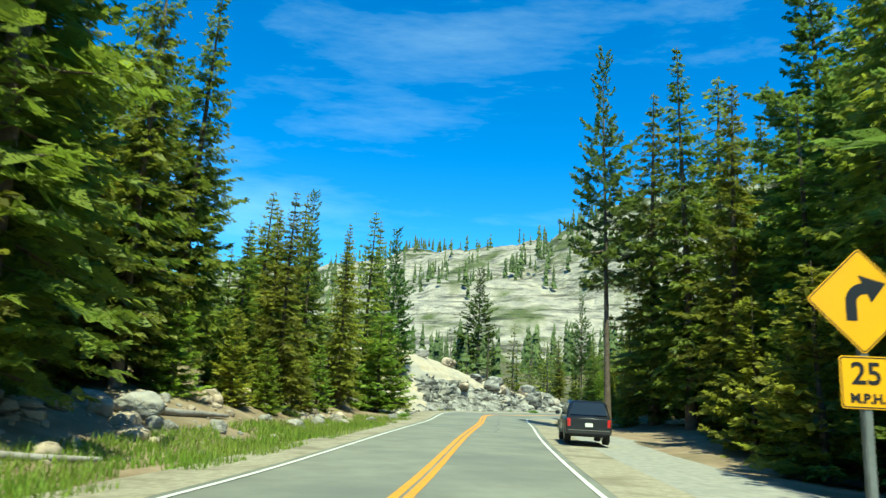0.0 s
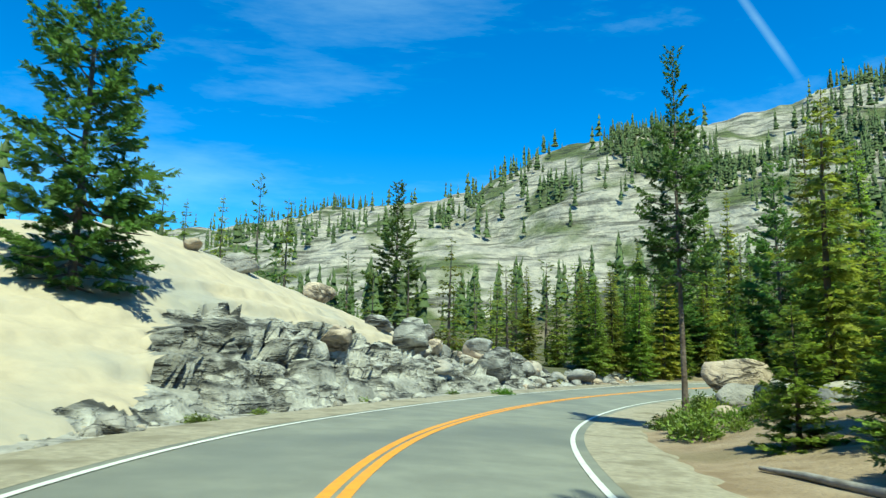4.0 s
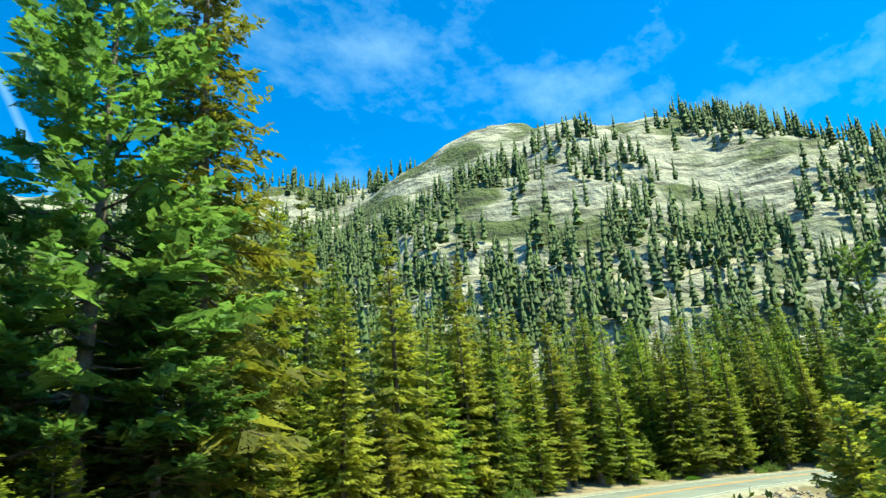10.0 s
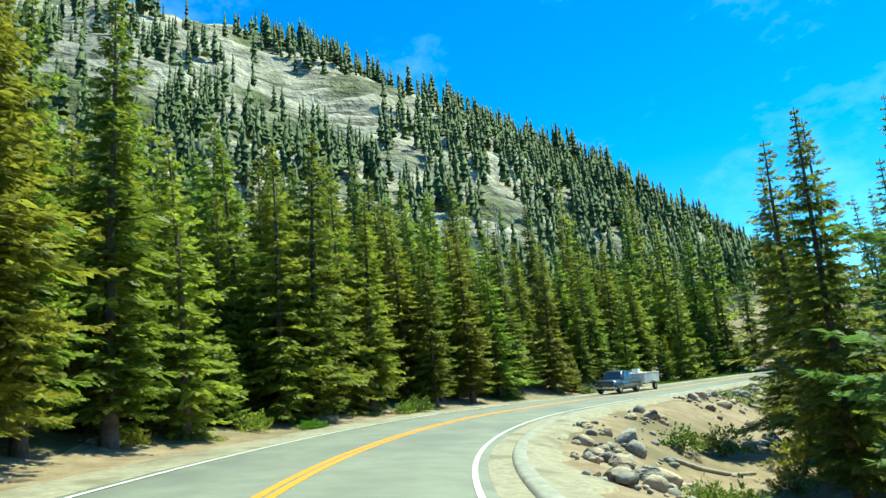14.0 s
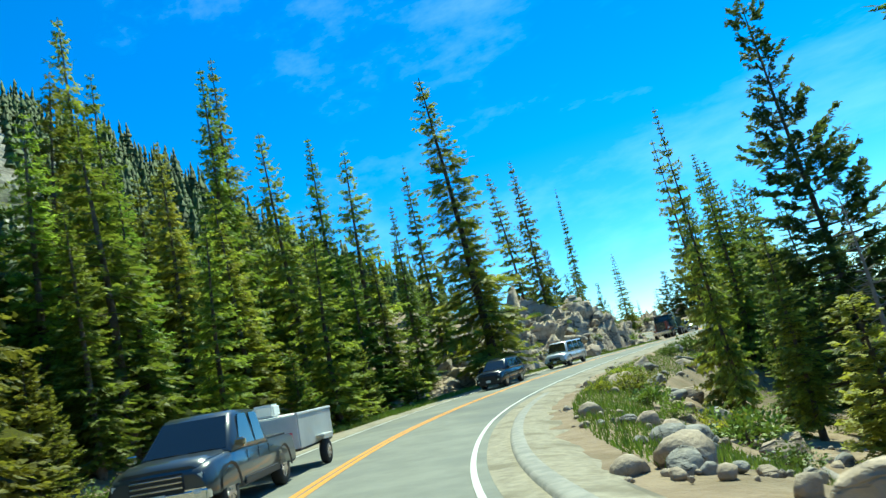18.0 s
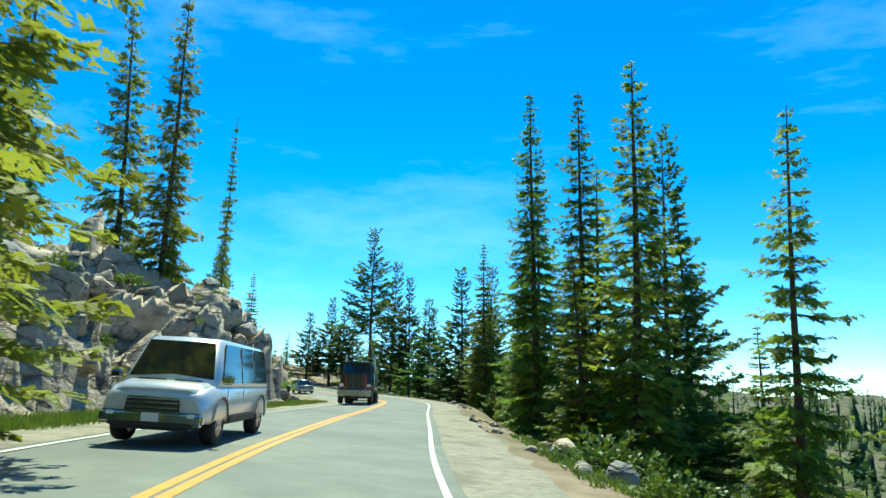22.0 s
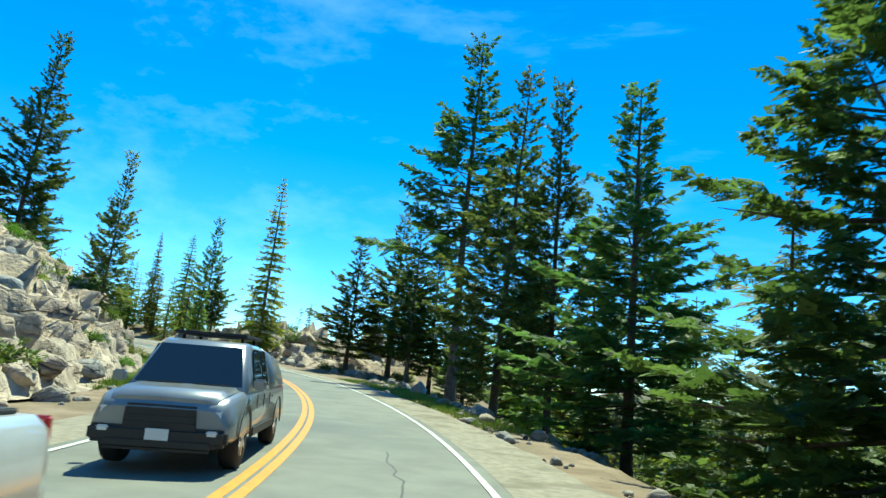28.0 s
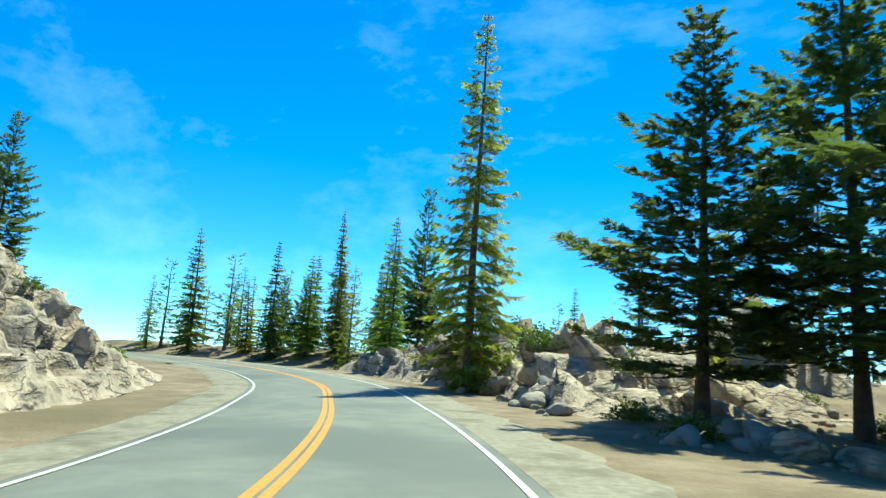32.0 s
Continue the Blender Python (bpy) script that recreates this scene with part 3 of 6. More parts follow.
def conifer(kind, height, radius, seed, levels, whorl, per, size, bare=0.1, ragged=0.25, twigs=15):
    """Trunk and crown meshes of one conifer, base at the origin."""
    rng = np.random.default_rng(seed)
    lean = rng.normal(0, 0.012, 2) * height
    hz = np.linspace(0, 1, 9)
    trunk_path = np.stack([lean[0] * hz**2 + 0.04 * np.sin(hz * 9 + seed), lean[1] * hz**2, hz * height - 0.25], 1)
    r0 = 0.014 * height + 0.04
    wood = [tube(trunk_path, r0 * np.r_[1.3, 1 - 0.93 * hz[1:]], 8)]
    c, al, ln = [], [], []
    for i in range(levels):
        u = bare + (1 - bare) * (i + rng.random() * 0.8) / levels
        if u > 0.995:
            continue
        base = np.array([np.interp(u, hz, trunk_path[:, k]) for k in range(3)])
        v = (u - bare) / (1 - bare)
        if kind == "fir":
            rad = radius * (1 - v) ** 0.85 * (0.55 + 0.45 * min(1, v / 0.12)) + 0.14
            tilt = 0.45 * v - 0.32
        elif kind == "young":
            rad = radius * (1 - v) ** 0.75 + 0.1
            tilt = 0.5 * v - 0.05
        else:
            rad = radius * (0.35 + 0.65 * math.sin(min(1, v * 1.25 + 0.12) * math.pi) ** 0.6) * (1 - 0.55 * v) + 0.15
            tilt = 0.55 * v - 0.15
        n = max(3, int(whorl * (0.75 + 0.5 * rng.random()) * (1 - 0.35 * v)))
        for k in range(n):
            a = 2 * np.pi * (k + rng.random()) / n
            length = rad * (1 + ragged * rng.normal()) * (0.4 if rng.random() < 0.07 else 1)
            if length < 0.12:
                continue
            out = np.array([math.cos(a), math.sin(a), 0])
            m = max(3, int(per * length / radius + 2))
            w = np.sqrt(rng.random(m)) * 0.95 + 0.05 if kind != "pine" else 0.35 + 0.65 * np.sqrt(rng.random(m))
            rise = tilt * length * w + (0.16 * length * w**2 if kind != "fir" else -0.10 * length * w**2 + 0.16 * length * w**4)
            p = base + out * (length * w)[:, None]
            p[:, 2] += rise
            swing = rng.normal(0, 0.75, m)
            d = np.stack([np.cos(a + swing), np.sin(a + swing), rng.normal(tilt * 0.5 + (0.25 if kind == "pine" else 0.0), 0.28, m)], 1)
            side = np.stack([-np.sin(a + 0 * w), np.cos(a + 0 * w), 0 * w], 1)
            p += side * (rng.normal(0, 0.14, m) * length * (1.1 - w))[:, None]
            # side twigs along the bough, shorter towards its tip
            tw = max(4, int(twigs * (0.5 + 0.5 * length / radius)))
            bw = np.linspace(0.14 if kind != "pine" else 0.4, 0.97, tw)
            bp = base + out * (length * bw)[:, None]
            bp[:, 2] += tilt * length * bw + (0.16 * length * bw**2 if kind != "fir" else -0.10 * length * bw**2 + 0.16 * length * bw**4)
            turn = a + np.where(np.arange(tw) % 2, 1, -1) * rng.uniform(0.45, 1.05, tw)
            c.append(bp), al.append(np.stack([np.cos(turn), np.sin(turn), rng.normal(-0.18 if kind == "fir" else 0.12, 0.14, tw)], 1))
            ln.append((0.16 + 0.42 * length * np.clip(1.12 - bw, 0.2, 1)) * rng.uniform(0.7, 1.25, tw))
            c.append(p), al.append(d), ln.append(size * (0.7 + 0.6 * rng.random(m)) * (0.55 + 0.45 * min(1.0, length / (0.5 * radius))))
            if length > 0.6 and k % 3 == 0:
                q = base + out * length * 0.8
                q[2] += tilt * length * 0.8
                wood.append(tube([base, base * 0.5 + q * 0.5 + np.array([0, 0, -0.03 * length]), q], [0.012 * length + 0.012, 0.01 * length + 0.008, 0.006], 3))
    c, al, ln = np.vstack(c), np.vstack(al), np.concatenate(ln)
    leaves = sprays(c, al, np.array([0.0, 0.0, 1.0]), ln, np.minimum(ln * 0.32, 0.075 + 0.14 * ln), rng)
    return join(wood), leaves


def snag(height, seed, stubs=150):
    """A dead standing trunk with short bare limbs."""
    rng = np.random.default_rng(seed)
    hz = np.linspace(0, 1, 9)
    path = np.stack([0.2 * np.sin(hz * 3 + seed), 0.15 * np.cos(hz * 4), hz * height - 0.2], 1)
    wood = [tube(path, (0.016 * height) * (1.02 - 0.95 * hz), 8)]
    for _ in range(stubs):
        u = 0.25 + 0.73 * rng.random()
        base = np.array([np.interp(u, hz, path[:, k]) for k in range(3)])
        a, l = rng.random() * 6.283, (0.4 + 2.1 * rng.random()) * (1.12 - u)
        out = np.array([math.cos(a), math.sin(a), rng.normal(0.05, 0.3)])
        mid = base + out * l * 0.6
        wood.append(tube([base, mid, base + out * l + np.array([0, 0, rng.normal(0.1, 0.2) * l])], [0.03, 0.02, 0.006], 4))
    return join(wood)


def tree_thing(name, label, wood, leaves, bark, needles, group):
    ob = tagged(new(name), label, "tree", group)
    part("trunk", mesh_from(name + "_trunk", *wood, bark, True), bark, ob)
    if leaves is not None:
        part("crown", mesh_from(name + "_crown", *leaves, needles), needles, ob)
    return ob


# prototypes stand far below the land until they are copied into place
KINDS = {}


def add_kind(key, name, label, wood, leaves, bark, needles, height, group):
    KINDS.setdefault(key, []).append((tree_thing(name, label, wood, leaves, bark, needles, group), height, [False]))


for q in range(4):
    h = (19, 22, 17, 24)[q]
    add_kind("fir", "fir_tree", "tall green fir with drooping layered boughs", *conifer("fir", h, h * (0.165, 0.15, 0.18, 0.14)[q], 11 + q, int(h * 2.1), 8, 9, 0.42, (0.02, 0.05, 0.02, 0.08)[q]), BARK, FIR, h, "firs beside the road")
for q in range(4):
    h = (22, 25, 19, 23)[q]
    add_kind("pine", "pine_tree", "dark green pine with bare lower trunk and tufted limbs", *conifer("pine", h, h * (0.19, 0.17, 0.20, 0.18)[q], 31 + q, int(h * 1.9), 10, 24, 0.48, (0.12, 0.2, 0.1, 0.16)[q], 0.38, 20), BARK, PINE, h, "pines beside the road")
add_kind("bare_pine", "tall_pine", "tall pine with a long bare dark trunk", *conifer("pine", 24, 3.6, 41, 40, 8, 20, 0.46, 0.38, 0.45, 18), BARK, PINE, 24, "pines beside the road")
for q in range(3):
    h = (7, 9, 5)[q]
    add_kind("young", "young_fir", "bright green young fir, branched to the ground", *conifer("young", h, h * (0.24, 0.21, 0.27)[q], 51 + q, int(h * 3.4), 8, 6, 0.3, 0.0), BARK, FIR, h, "young firs beside the road")
for q in range(3):
    h = (16, 18, 13)[q]
    add_kind("mid", "forest_fir", "slender green fir in dense roadside forest", *conifer("fir", h, h * (0.17, 0.15, 0.18)[q], 61 + q, int(h * 1.6), 6, 5, 0.7, 0.01, twigs=7), BARK, FIR, h, "forest firs")
for q in range(2):
    h = (17, 14)[q]
    add_kind("midpine", "forest_pine", "dark slender pine standing in the forest", *conifer("pine", h, h * 0.17, 71 + q, int(h * 1.3), 6, 6, 0.75, 0.12, 0.35, 7), BARK, PINE, h, "forest pines")
for q in range(2):
    h = (20, 15)[q]
    add_kind("snag", "dead_tree", "bare grey dead conifer with broken limbs", snag(h, 5 + q), None, DEAD_WOOD, None, h, "dead trees")
add_kind("red", "dying_fir", "small dead fir with rust-red needles", *conifer("fir", 9, 1.5, 91, 18, 6, 9, 0.5, 0.08), BARK, RED_FIR, 9, "dying firs")


def plant(key, x, y, height, turn=None, pick=None, z=None, slim=1.0):
    protos = KINDS[key]
    proto, h, used = protos[random.randrange(len(protos)) if pick is None else pick % len(protos)]
    k = height / h
    m = pose(x, y, (land_z(x, y) if z is None else z), random.uniform(-1.2, 1.2), random.uniform(-1.2, 1.2), random.uniform(0, 360) if turn is None else turn)
    wide = k * slim * random.uniform(0.88, 1.1)
    if not used[0]:
        used[0] = True
        proto.matrix_basis = m @ Matrix.Diagonal((wide, wide, k, 1))
        return proto
    ob = copy_thing(proto, m)
    ob.scale = (wide, wide, k)
    return ob


TAKEN = []


def free(x, y, gap):
    return all((x - a) ** 2 + (y - b) ** 2 > gap * gap for a, b in TAKEN)


# trees that stand out: place, height of the top, kind and breadth
def stand(*trees):
    for x, y, top, key, slim in trees:
        plant(key, x, y, max(4, top - land_z(x, y)), slim=slim)
        TAKEN.append((x, y))


# beside the straight and above the road cut
stand((0.8, 46.6, 22.0, "fir", .8), (0.7, 41.2, 20.6, "fir", .85), (4.5, 52.0, 12.8, "fir", .9), (2.6, 60.1, 14.0, "fir", .9), (2.4, 66.6, 16.7, "fir", .8), (0.5, 81.6, 21.0, "pine", .6), (7.5, 80.9, 18.4, "fir", .75), (6.9, 75.3, 17.8, "fir", .8), (8.6, 90.2, 19.6, "pine", .6),
      (8.6, 70.6, 8.8, "young", 1.1), (9.6, 76.0, 6.8, "young", 1.0), (5.7, 69.6, 15.2, "fir", .85), (6.2, 65.2, 13.5, "fir", .9), (24.4, 62.2, 27.0, "bare_pine", .5), (28.5, 88.3, 13.0, "bare_pine", .6), (28.3, 64.7, 25.5, "fir", .85), (28.6, 58.4, 26.5, "fir", .85), (31.3, 72.9, 21.3, "fir", .9), (45.6, 103.8, 12.0, "fir", .9))
stand((0.8, 195.9, 34.9, "midpine", .7), (-3.7, 184.8, 29.2, "mid", .8), (-8.2, 178.6, 26.7, "mid", .9), (4.9, 206.5, 33.8, "mid", .7), (-7.7, 163.1, 24.6, "midpine", 1.0), (25.4, 187.1, 33.0, "pine", .9))
# outer side of the first bend
stand((54.7, 135.9, 20.4, "fir", .75), (59.7, 140.4, 22.0, "fir", .7), (64.7, 138.5, 24.9, "pine", .8), (69.2, 138.4, 28.6, "fir", .8), (46.7, 134.0, 14.5, "fir", .65), (40.1, 132.9, 11.5, "fir", .7), (49.9, 136.3, 17.1, "fir", .6), (51.1, 134.6, 16.0, "pine", .8),
      (87.2, 140.3, 16.8, "fir", 1.0), (100.0, 141.6, 19.4, "fir", .9), (80.0, 141.5, 17.5, "fir", .9))
# above and below the climbing bend
stand((161.6, 101.0, 19.3, "fir", .9), (165.4, 97.1, 21.6, "fir", .75), (165.7, 94.0, 18.4, "fir", .8), (170.0, 88.6, 25.9, "fir", .7), (171.4, 82.9, 23.0, "fir", .8), (172.8, 78.6, 23.5, "fir", .8), (172.5, 75.9, 22.3, "fir", .8), (173.5, 70.9, 18.0, "fir", .8),
      (176.6, 64.7, 23.5, "fir", .7), (167.9, 68.0, 28.0, "fir", .95), (168.5, 97.0, 26.6, "fir", .75), (173.4, 85.7, 28.9, "fir", .7), (141.0, 72.1, 18.4, "pine", .7), (124.6, 92.6, 18.0, "fir", .6), (184.5, 36.7, 29.5, "fir", .6), (175.9, 97.5, 11.2, "red", 1.0))
stand((143.9, 81.0, 12.0, "fir", .5), (148.5, 72.2, 13.4, "fir", .5), (184.4, 48.6, 24.0, "fir", .8), (189.0, 35.0, 30.0, "fir", .75), (193.6, 14.5, 30.0, "fir", .32), (187.6, 24.2, 17.0, "fir", .6),
      (161.8, 33.4, 21.6, "fir", .8), (159.0, 38.4, 19.0, "fir", .82), (158.2, 36.1, 15.5, "fir", .8), (153.5, 36.2, 13.8, "fir", .9), (152.2, 49.8, 12.9, "fir", .7), (162.2, 28.1, 17.5, "fir", .85), (156.8, 46.1, 16.8, "fir", .8), (155.4, 42.0, 14.6, "pine", .8))
# the drop side towards the last bend
stand((169.5, 5.0, 18.3, "fir", .8), (163.7, 23.7, 14.4, "fir", .8), (174.3, -9.0, 18.2, "pine", .9), (169.6, 1.7, 16.3, "pine", .75), (190.2, -31.4, 23.6, "pine", .72), (185.9, -27.0, 20.4, "pine", .72),
      (185.0, -31.6, 14.5, "fir", .6), (181.9, -24.9, 15.2, "bare_pine", .9), (196.8, -41.2, 31.5, "bare_pine", .95), (215.2, -57.2, 18.8, "pine", 1.15), (206.4, -53.6, 19.6, "pine", 1.0), (211.0, -58.6, 21.8, "pine", .9), (180.9, -18.6, 15.7, "pine", 1.0))
stand((229.3, -29.1, 29.0, "pine", .8), (215.9, -26.5, 17.4, "pine", .7), (246.4, -44.0, 18.3, "pine", .8), (243.4, -41.0, 20.3, "pine", .8), (232.5, -65.0, 28.7, "fir", .75), (297.2, -79.5, 26.0, "fir", .9), (279.8, -81.2, 22.5, "fir", .9),
      (270.8, -84.1, 25.9, "fir", .9), (274.6, -95.2, 28.3, "fir", .9), (270.3, -97.0, 31.9, "pine", .7), (242.6, -90.3, 15.8, "fir", .9))


def forest(s0, s1, d0, d1, count, keys, low, high, gap=2.6):
    """Scatter trees over a strip beside the road; keys: kinds and their weights."""
    names, weights = zip(*keys)
    made = tries = 0
    while made < count and tries < count * 12:
        tries += 1
        s, d = random.uniform(s0, s1), random.uniform(d0, d1)
        x, y, _ = at_road(s, d)
        if not free(x, y, gap):
            continue
        ss, dd, _ = near_road(np.array([x]), np.array([y]))
        if abs(dd[0]) < min(abs(d0), abs(d1)) - 0.3:
            continue
        key = random.choices(names, weights)[0]
        top = random.uniform(low, high) * (0.35 if key == "young" else 1)
        plant(key, x, y, top)
        TAKEN.append((x, y))
        made += 1
    return made


MIX = (("fir", 5), ("pine", 1), ("young", 1))
forest(-12, 17, -19, -10, 22, MIX, 21, 29, 2.4)
forest(17, 36, -25, -13.5, 22, MIX, 14, 19, 2.4)
forest(-25, 45.4, -38, -24, 26, (("mid", 4), ("midpine", 1)), 12, 17, 2.6)
forest(37, 62, -26, -13, 26, (("fir", 3), ("young", 5)), 8, 13, 2.3)
forest(26.4, 50, -14, -9.5, 12, (("young", 5), ("fir", 1)), 9, 13, 2.2)
forest(-5, 50, 13.5, 24, 36, (("fir", 3), ("pine", 2), ("young", 1)), 14, 25)
forest(-25, 56.5, 24, 38, 16, (("mid", 4), ("midpine", 2)), 13, 20)
forest(7.5, 33.9, 10.5, 15, 14, (("fir", 3), ("young", 2)), 14, 22)
forest(56.5, 104.5, -75, -36, 20, (("midpine", 3), ("mid", 2)), 6, 9, 4)
forest(54, 70, 7.6, 11, 9, (("young", 1),), 8, 12, 2.0)
forest(52, 74, 11, 20, 14, (("young", 5), ("fir", 1)), 9, 13)
forest(74, 98, 11.5, 22, 26, (("young", 5), ("fir", 1)), 8, 12, 2.0)
forest(96, 140, 8.5, 22, 40, (("young", 1),), 9, 14, 2.2)
forest(51.9, 140, 22, 40, 40, (("mid", 4), ("midpine", 2)), 7, 10.5)
forest(115, 149.3, -17, -8.0, 58, (("fir", 6), ("pine", 1), ("young", 3)), 7.5, 11.5, 2.2)
forest(112, 158.6, -40, -18, 48, (("mid", 5), ("midpine", 2)), 8, 13)
forest(149.3, 221.8, -15, -7.4, 100, (("fir", 6), ("young", 2)), 10, 16, 2.1)
forest(149.3, 240, -38, -15, 105, (("mid", 6), ("midpine", 2)), 10, 17, 2.4)
forest(147.4, 235.3, 13.5, 32, 26, (("fir", 2), ("pine", 2), ("young", 2)), 10, 16, 3.5)
forest(217.9, 261, -22, -7.6, 72, (("fir", 5), ("young", 4)), 9, 14, 1.9)
forest(248, 268, -30, -19, 8, (("fir", 3),), 10, 15, 3)
forest(268, 318, -60, -24, 26, (("midpine", 3), ("fir", 3)), 6, 10, 4.5)
forest(243, 283.4, 13, 22, 8, (("snag", 1), ("fir", 4)), 8, 13, 4)
forest(200, 240, -26, -9, 34, (("fir", 4), ("snag", 1)), 14, 19, 2.2)
forest(283, 333.4, 11.5, 21, 24, (("pine", 2), ("fir", 6), ("young", 2)), 10, 15, 3.4)
forest(333.4, 366, 12, 22, 12, (("pine", 5), ("fir", 3)), 12, 18, 3.4)
forest(370, 396, 16, 28, 9, (("pine", 3), ("fir", 3)), 10, 16, 3.4)
forest(243, 380.2, 18, 45, 46, (("midpine", 3), ("mid", 3)), 10, 20, 4.5)
forest(318, 380.2, -60, -24, 14, (("pine", 2), ("midpine", 2)), 5, 8, 6)
forest(388, 478.7, -50, -18, 26, (("midpine", 3), ("mid", 2)), 7, 11, 4)
forest(396, 478.7, 22, 40, 34, (("mid", 5), ("midpine", 2), ("fir", 1)), 7, 12, 3.2)
forest(440, 470, 12, 20, 9, (("fir", 3), ("pine", 1)), 9, 13, 3)
forest(440, 500, 10, 40, 34, (("mid", 5), ("midpine", 2)), 9, 14, 3.5)
forest(168, 206, 14, 26, 18, (("fir", 3), ("young", 2), ("pine", 1)), 10, 16, 3)
forest(284, 330, 9.0, 13.5, 26, (("young", 3), ("fir", 1)), 7, 11, 2.2)


# ---- far woods: one mesh each ----
def woods(name, label, xs, ys, heights, seed, tiers=8):
    """Many small conifers joined: ragged tiers on a thin stem."""
    rng = np.random.default_rng(seed)
    zs = land(xs, ys)
    vs, fs, n = [], [], 0
    for x, y, z, h in zip(xs, ys, zs, heights):
        a0 = rng.random() * 6.28
        rad = h * rng.uniform(0.09, 0.16)
        low = rng.uniform(0.05, 0.3)
        for i in range(tiers):
            u = low + (1 - low) * i / tiers
            r = rad * (1 - (u - low) / (1 - low)) ** 0.8 * rng.uniform(0.75, 1.2) + 0.05 * rad
            m = 5
            a = a0 + i * 0.9 + np.arange(m) / m * 6.283 + rng.normal(0, 0.25, m)
            ri = r * rng.uniform(0.55, 1.2, m)
            tip = np.array([[x + rng.normal(0, .02) * h, y, z + h * min(1.0, u + 0.21 * (1 - 0.4 * u))]])
            ring = np.stack([x + ri * np.cos(a), y + ri * np.sin(a), z + h * (u - 0.03) + rng.normal(0, 0.012, m) * h], 1)
            vs.append(np.vstack([tip, ring]))
            k = np.arange(m)
            fs.append(np.stack([np.full(m, n), n + 1 + k, n + 1 + (k + 1) % m], 1))
            n += m + 1
    return tagged(new(name, mesh_from(name, np.vstack(vs), np.vstack(fs), FAR_NEEDLES)), label, "trees", kind="stuff")


def scatter(x0, x1, y0, y1, count, test, seed):
    rng = np.random.default_rng(seed)
    x, y = rng.uniform(x0, x1, count), rng.uniform(y0, y1, count)
    k = test(x, y, rng)
    return x[k], y[k], rng


def on_hill(x, y, rng):
    h = hills(x, y)
    thin = fractal(x, y, 60, 3, 21.0)
    front = smooth((h - 20) / 130)
    return (h > 10) & ((y < 330) | (thin > 0.12)) & (thin + rng.normal(0, 0.16, len(x)) > -0.24 + 0.44 * front + 0.25 * smooth((y - 230) / 80))


hx, hy, hr = scatter(150, 450, -60, 430, 15000, on_hill, 4)
woods("hillside_woods", "dark conifers scattered over the granite hillside", hx, hy, hr.uniform(7, 14, len(hx)), 8)
dx, dy, dr = scatter(-80, 330, 330, 980, 2600, lambda x, y, r: (land(x, y) > 5) & (fractal(x, y, 90, 3, 33.0) + r.normal(0, .15, len(x)) > .2), 5)
woods("ridge_woods", "far conifers along the granite ridge", dx, dy, dr.uniform(9, 16, len(dx)), 9)


def in_valley(x, y, rng):
    s, d, z = near_road(x, y)
    return (np.abs(d) > 38) & (hills(x, y) < 12) & (fractal(x, y, 50, 3, 41.0) > -0.25)


vx, vy, vr = scatter(-160, 420, -230, 420, 4300, in_valley, 6)
woods("valley_woods", "dense far conifers filling the valley floor", vx, vy, vr.uniform(8, 15, len(vx)), 10)
ex, ey, er = scatter(180, 760, -480, -95, 3800, lambda x, y, r: np.abs(near_road(x, y)[1]) > 40, 17)
woods("southern_woods", "dark conifer forest over the low southern hills", ex, ey, er.uniform(8, 15, len(ex)), 18, 6)
qx, qy, qr = scatter(-1400, 1500, -1500, 1500, 5000, lambda x, y, r: np.hypot(x - 100, y - 50) > 380, 7)
woods("distant_woods", "distant forest towards the horizon", qx, qy, qr.uniform(12, 22, len(qx)), 12, 4)


# ---- rocks ----
def ico(sub):
    bm = bmesh.new()
    bmesh.ops.create_icosphere(bm, subdivisions=sub, radius=1)
    v = np.array([p.co[:] for p in bm.verts])
    f = np.array([[p.index for p in q.verts] for q in bm.faces])
    bm.free()
    return v, f


BALL = ico(3)


def boulder_mesh(name, seed, mat, cuts=9, flat=0.7):
    """A weathered block: a ball trimmed by planes, then roughened."""
    rng = np.random.default_rng(seed)
    v = BALL[0].copy() * (1, rng.uniform(0.7, 1.0), flat * rng.uniform(0.8, 1.2))
    for _ in range(cuts):
        n = rng.normal(size=3)
        n /= np.linalg.norm(n)
        h = rng.uniform(0.38, 0.78)
        over = np.clip(v @ n - h, 0, None)
        v -= over[:, None] * n * 0.93
    bump = np.array([noise.fractal(Vector(p) * 2.1 + Vector((seed, 0, 0)), 1.0, 2.0, 4) for p in BALL[0]])
    v *= (1 + 0.11 * bump)[:, None]
    return mesh_from(name, v, BALL[1], mat)


ROCKS = {key: [boulder_mesh("boulder", 100 + 17 * q + off, mat, 12 + 2 * (q % 4), 0.55 + 0.08 * (q % 4)) for q in range(6)]
         for off, (key, mat) in enumerate((("grey", GRANITE), ("tan", TAN_GRANITE), ("dark", DARK_GRANITE)))}
ROCK_LABEL = {"grey": "weathered pale grey granite boulder", "tan": "tan weathered granite boulder", "dark": "split grey granite block"}


FACES = []


def top_z(x, y):
    """Height of the ground or of the rock face that covers it."""
    g = land_z(x, y)
    for pts in FACES:
        q = (pts[:, 0] - x) ** 2 + (pts[:, 1] - y) ** 2
        k = int(np.argmin(q))
        if q[k] < 0.3:
            near = q < q[k] + 0.35
            g = max(g, float(np.median(pts[near, 2])) - 0.05)
    return g


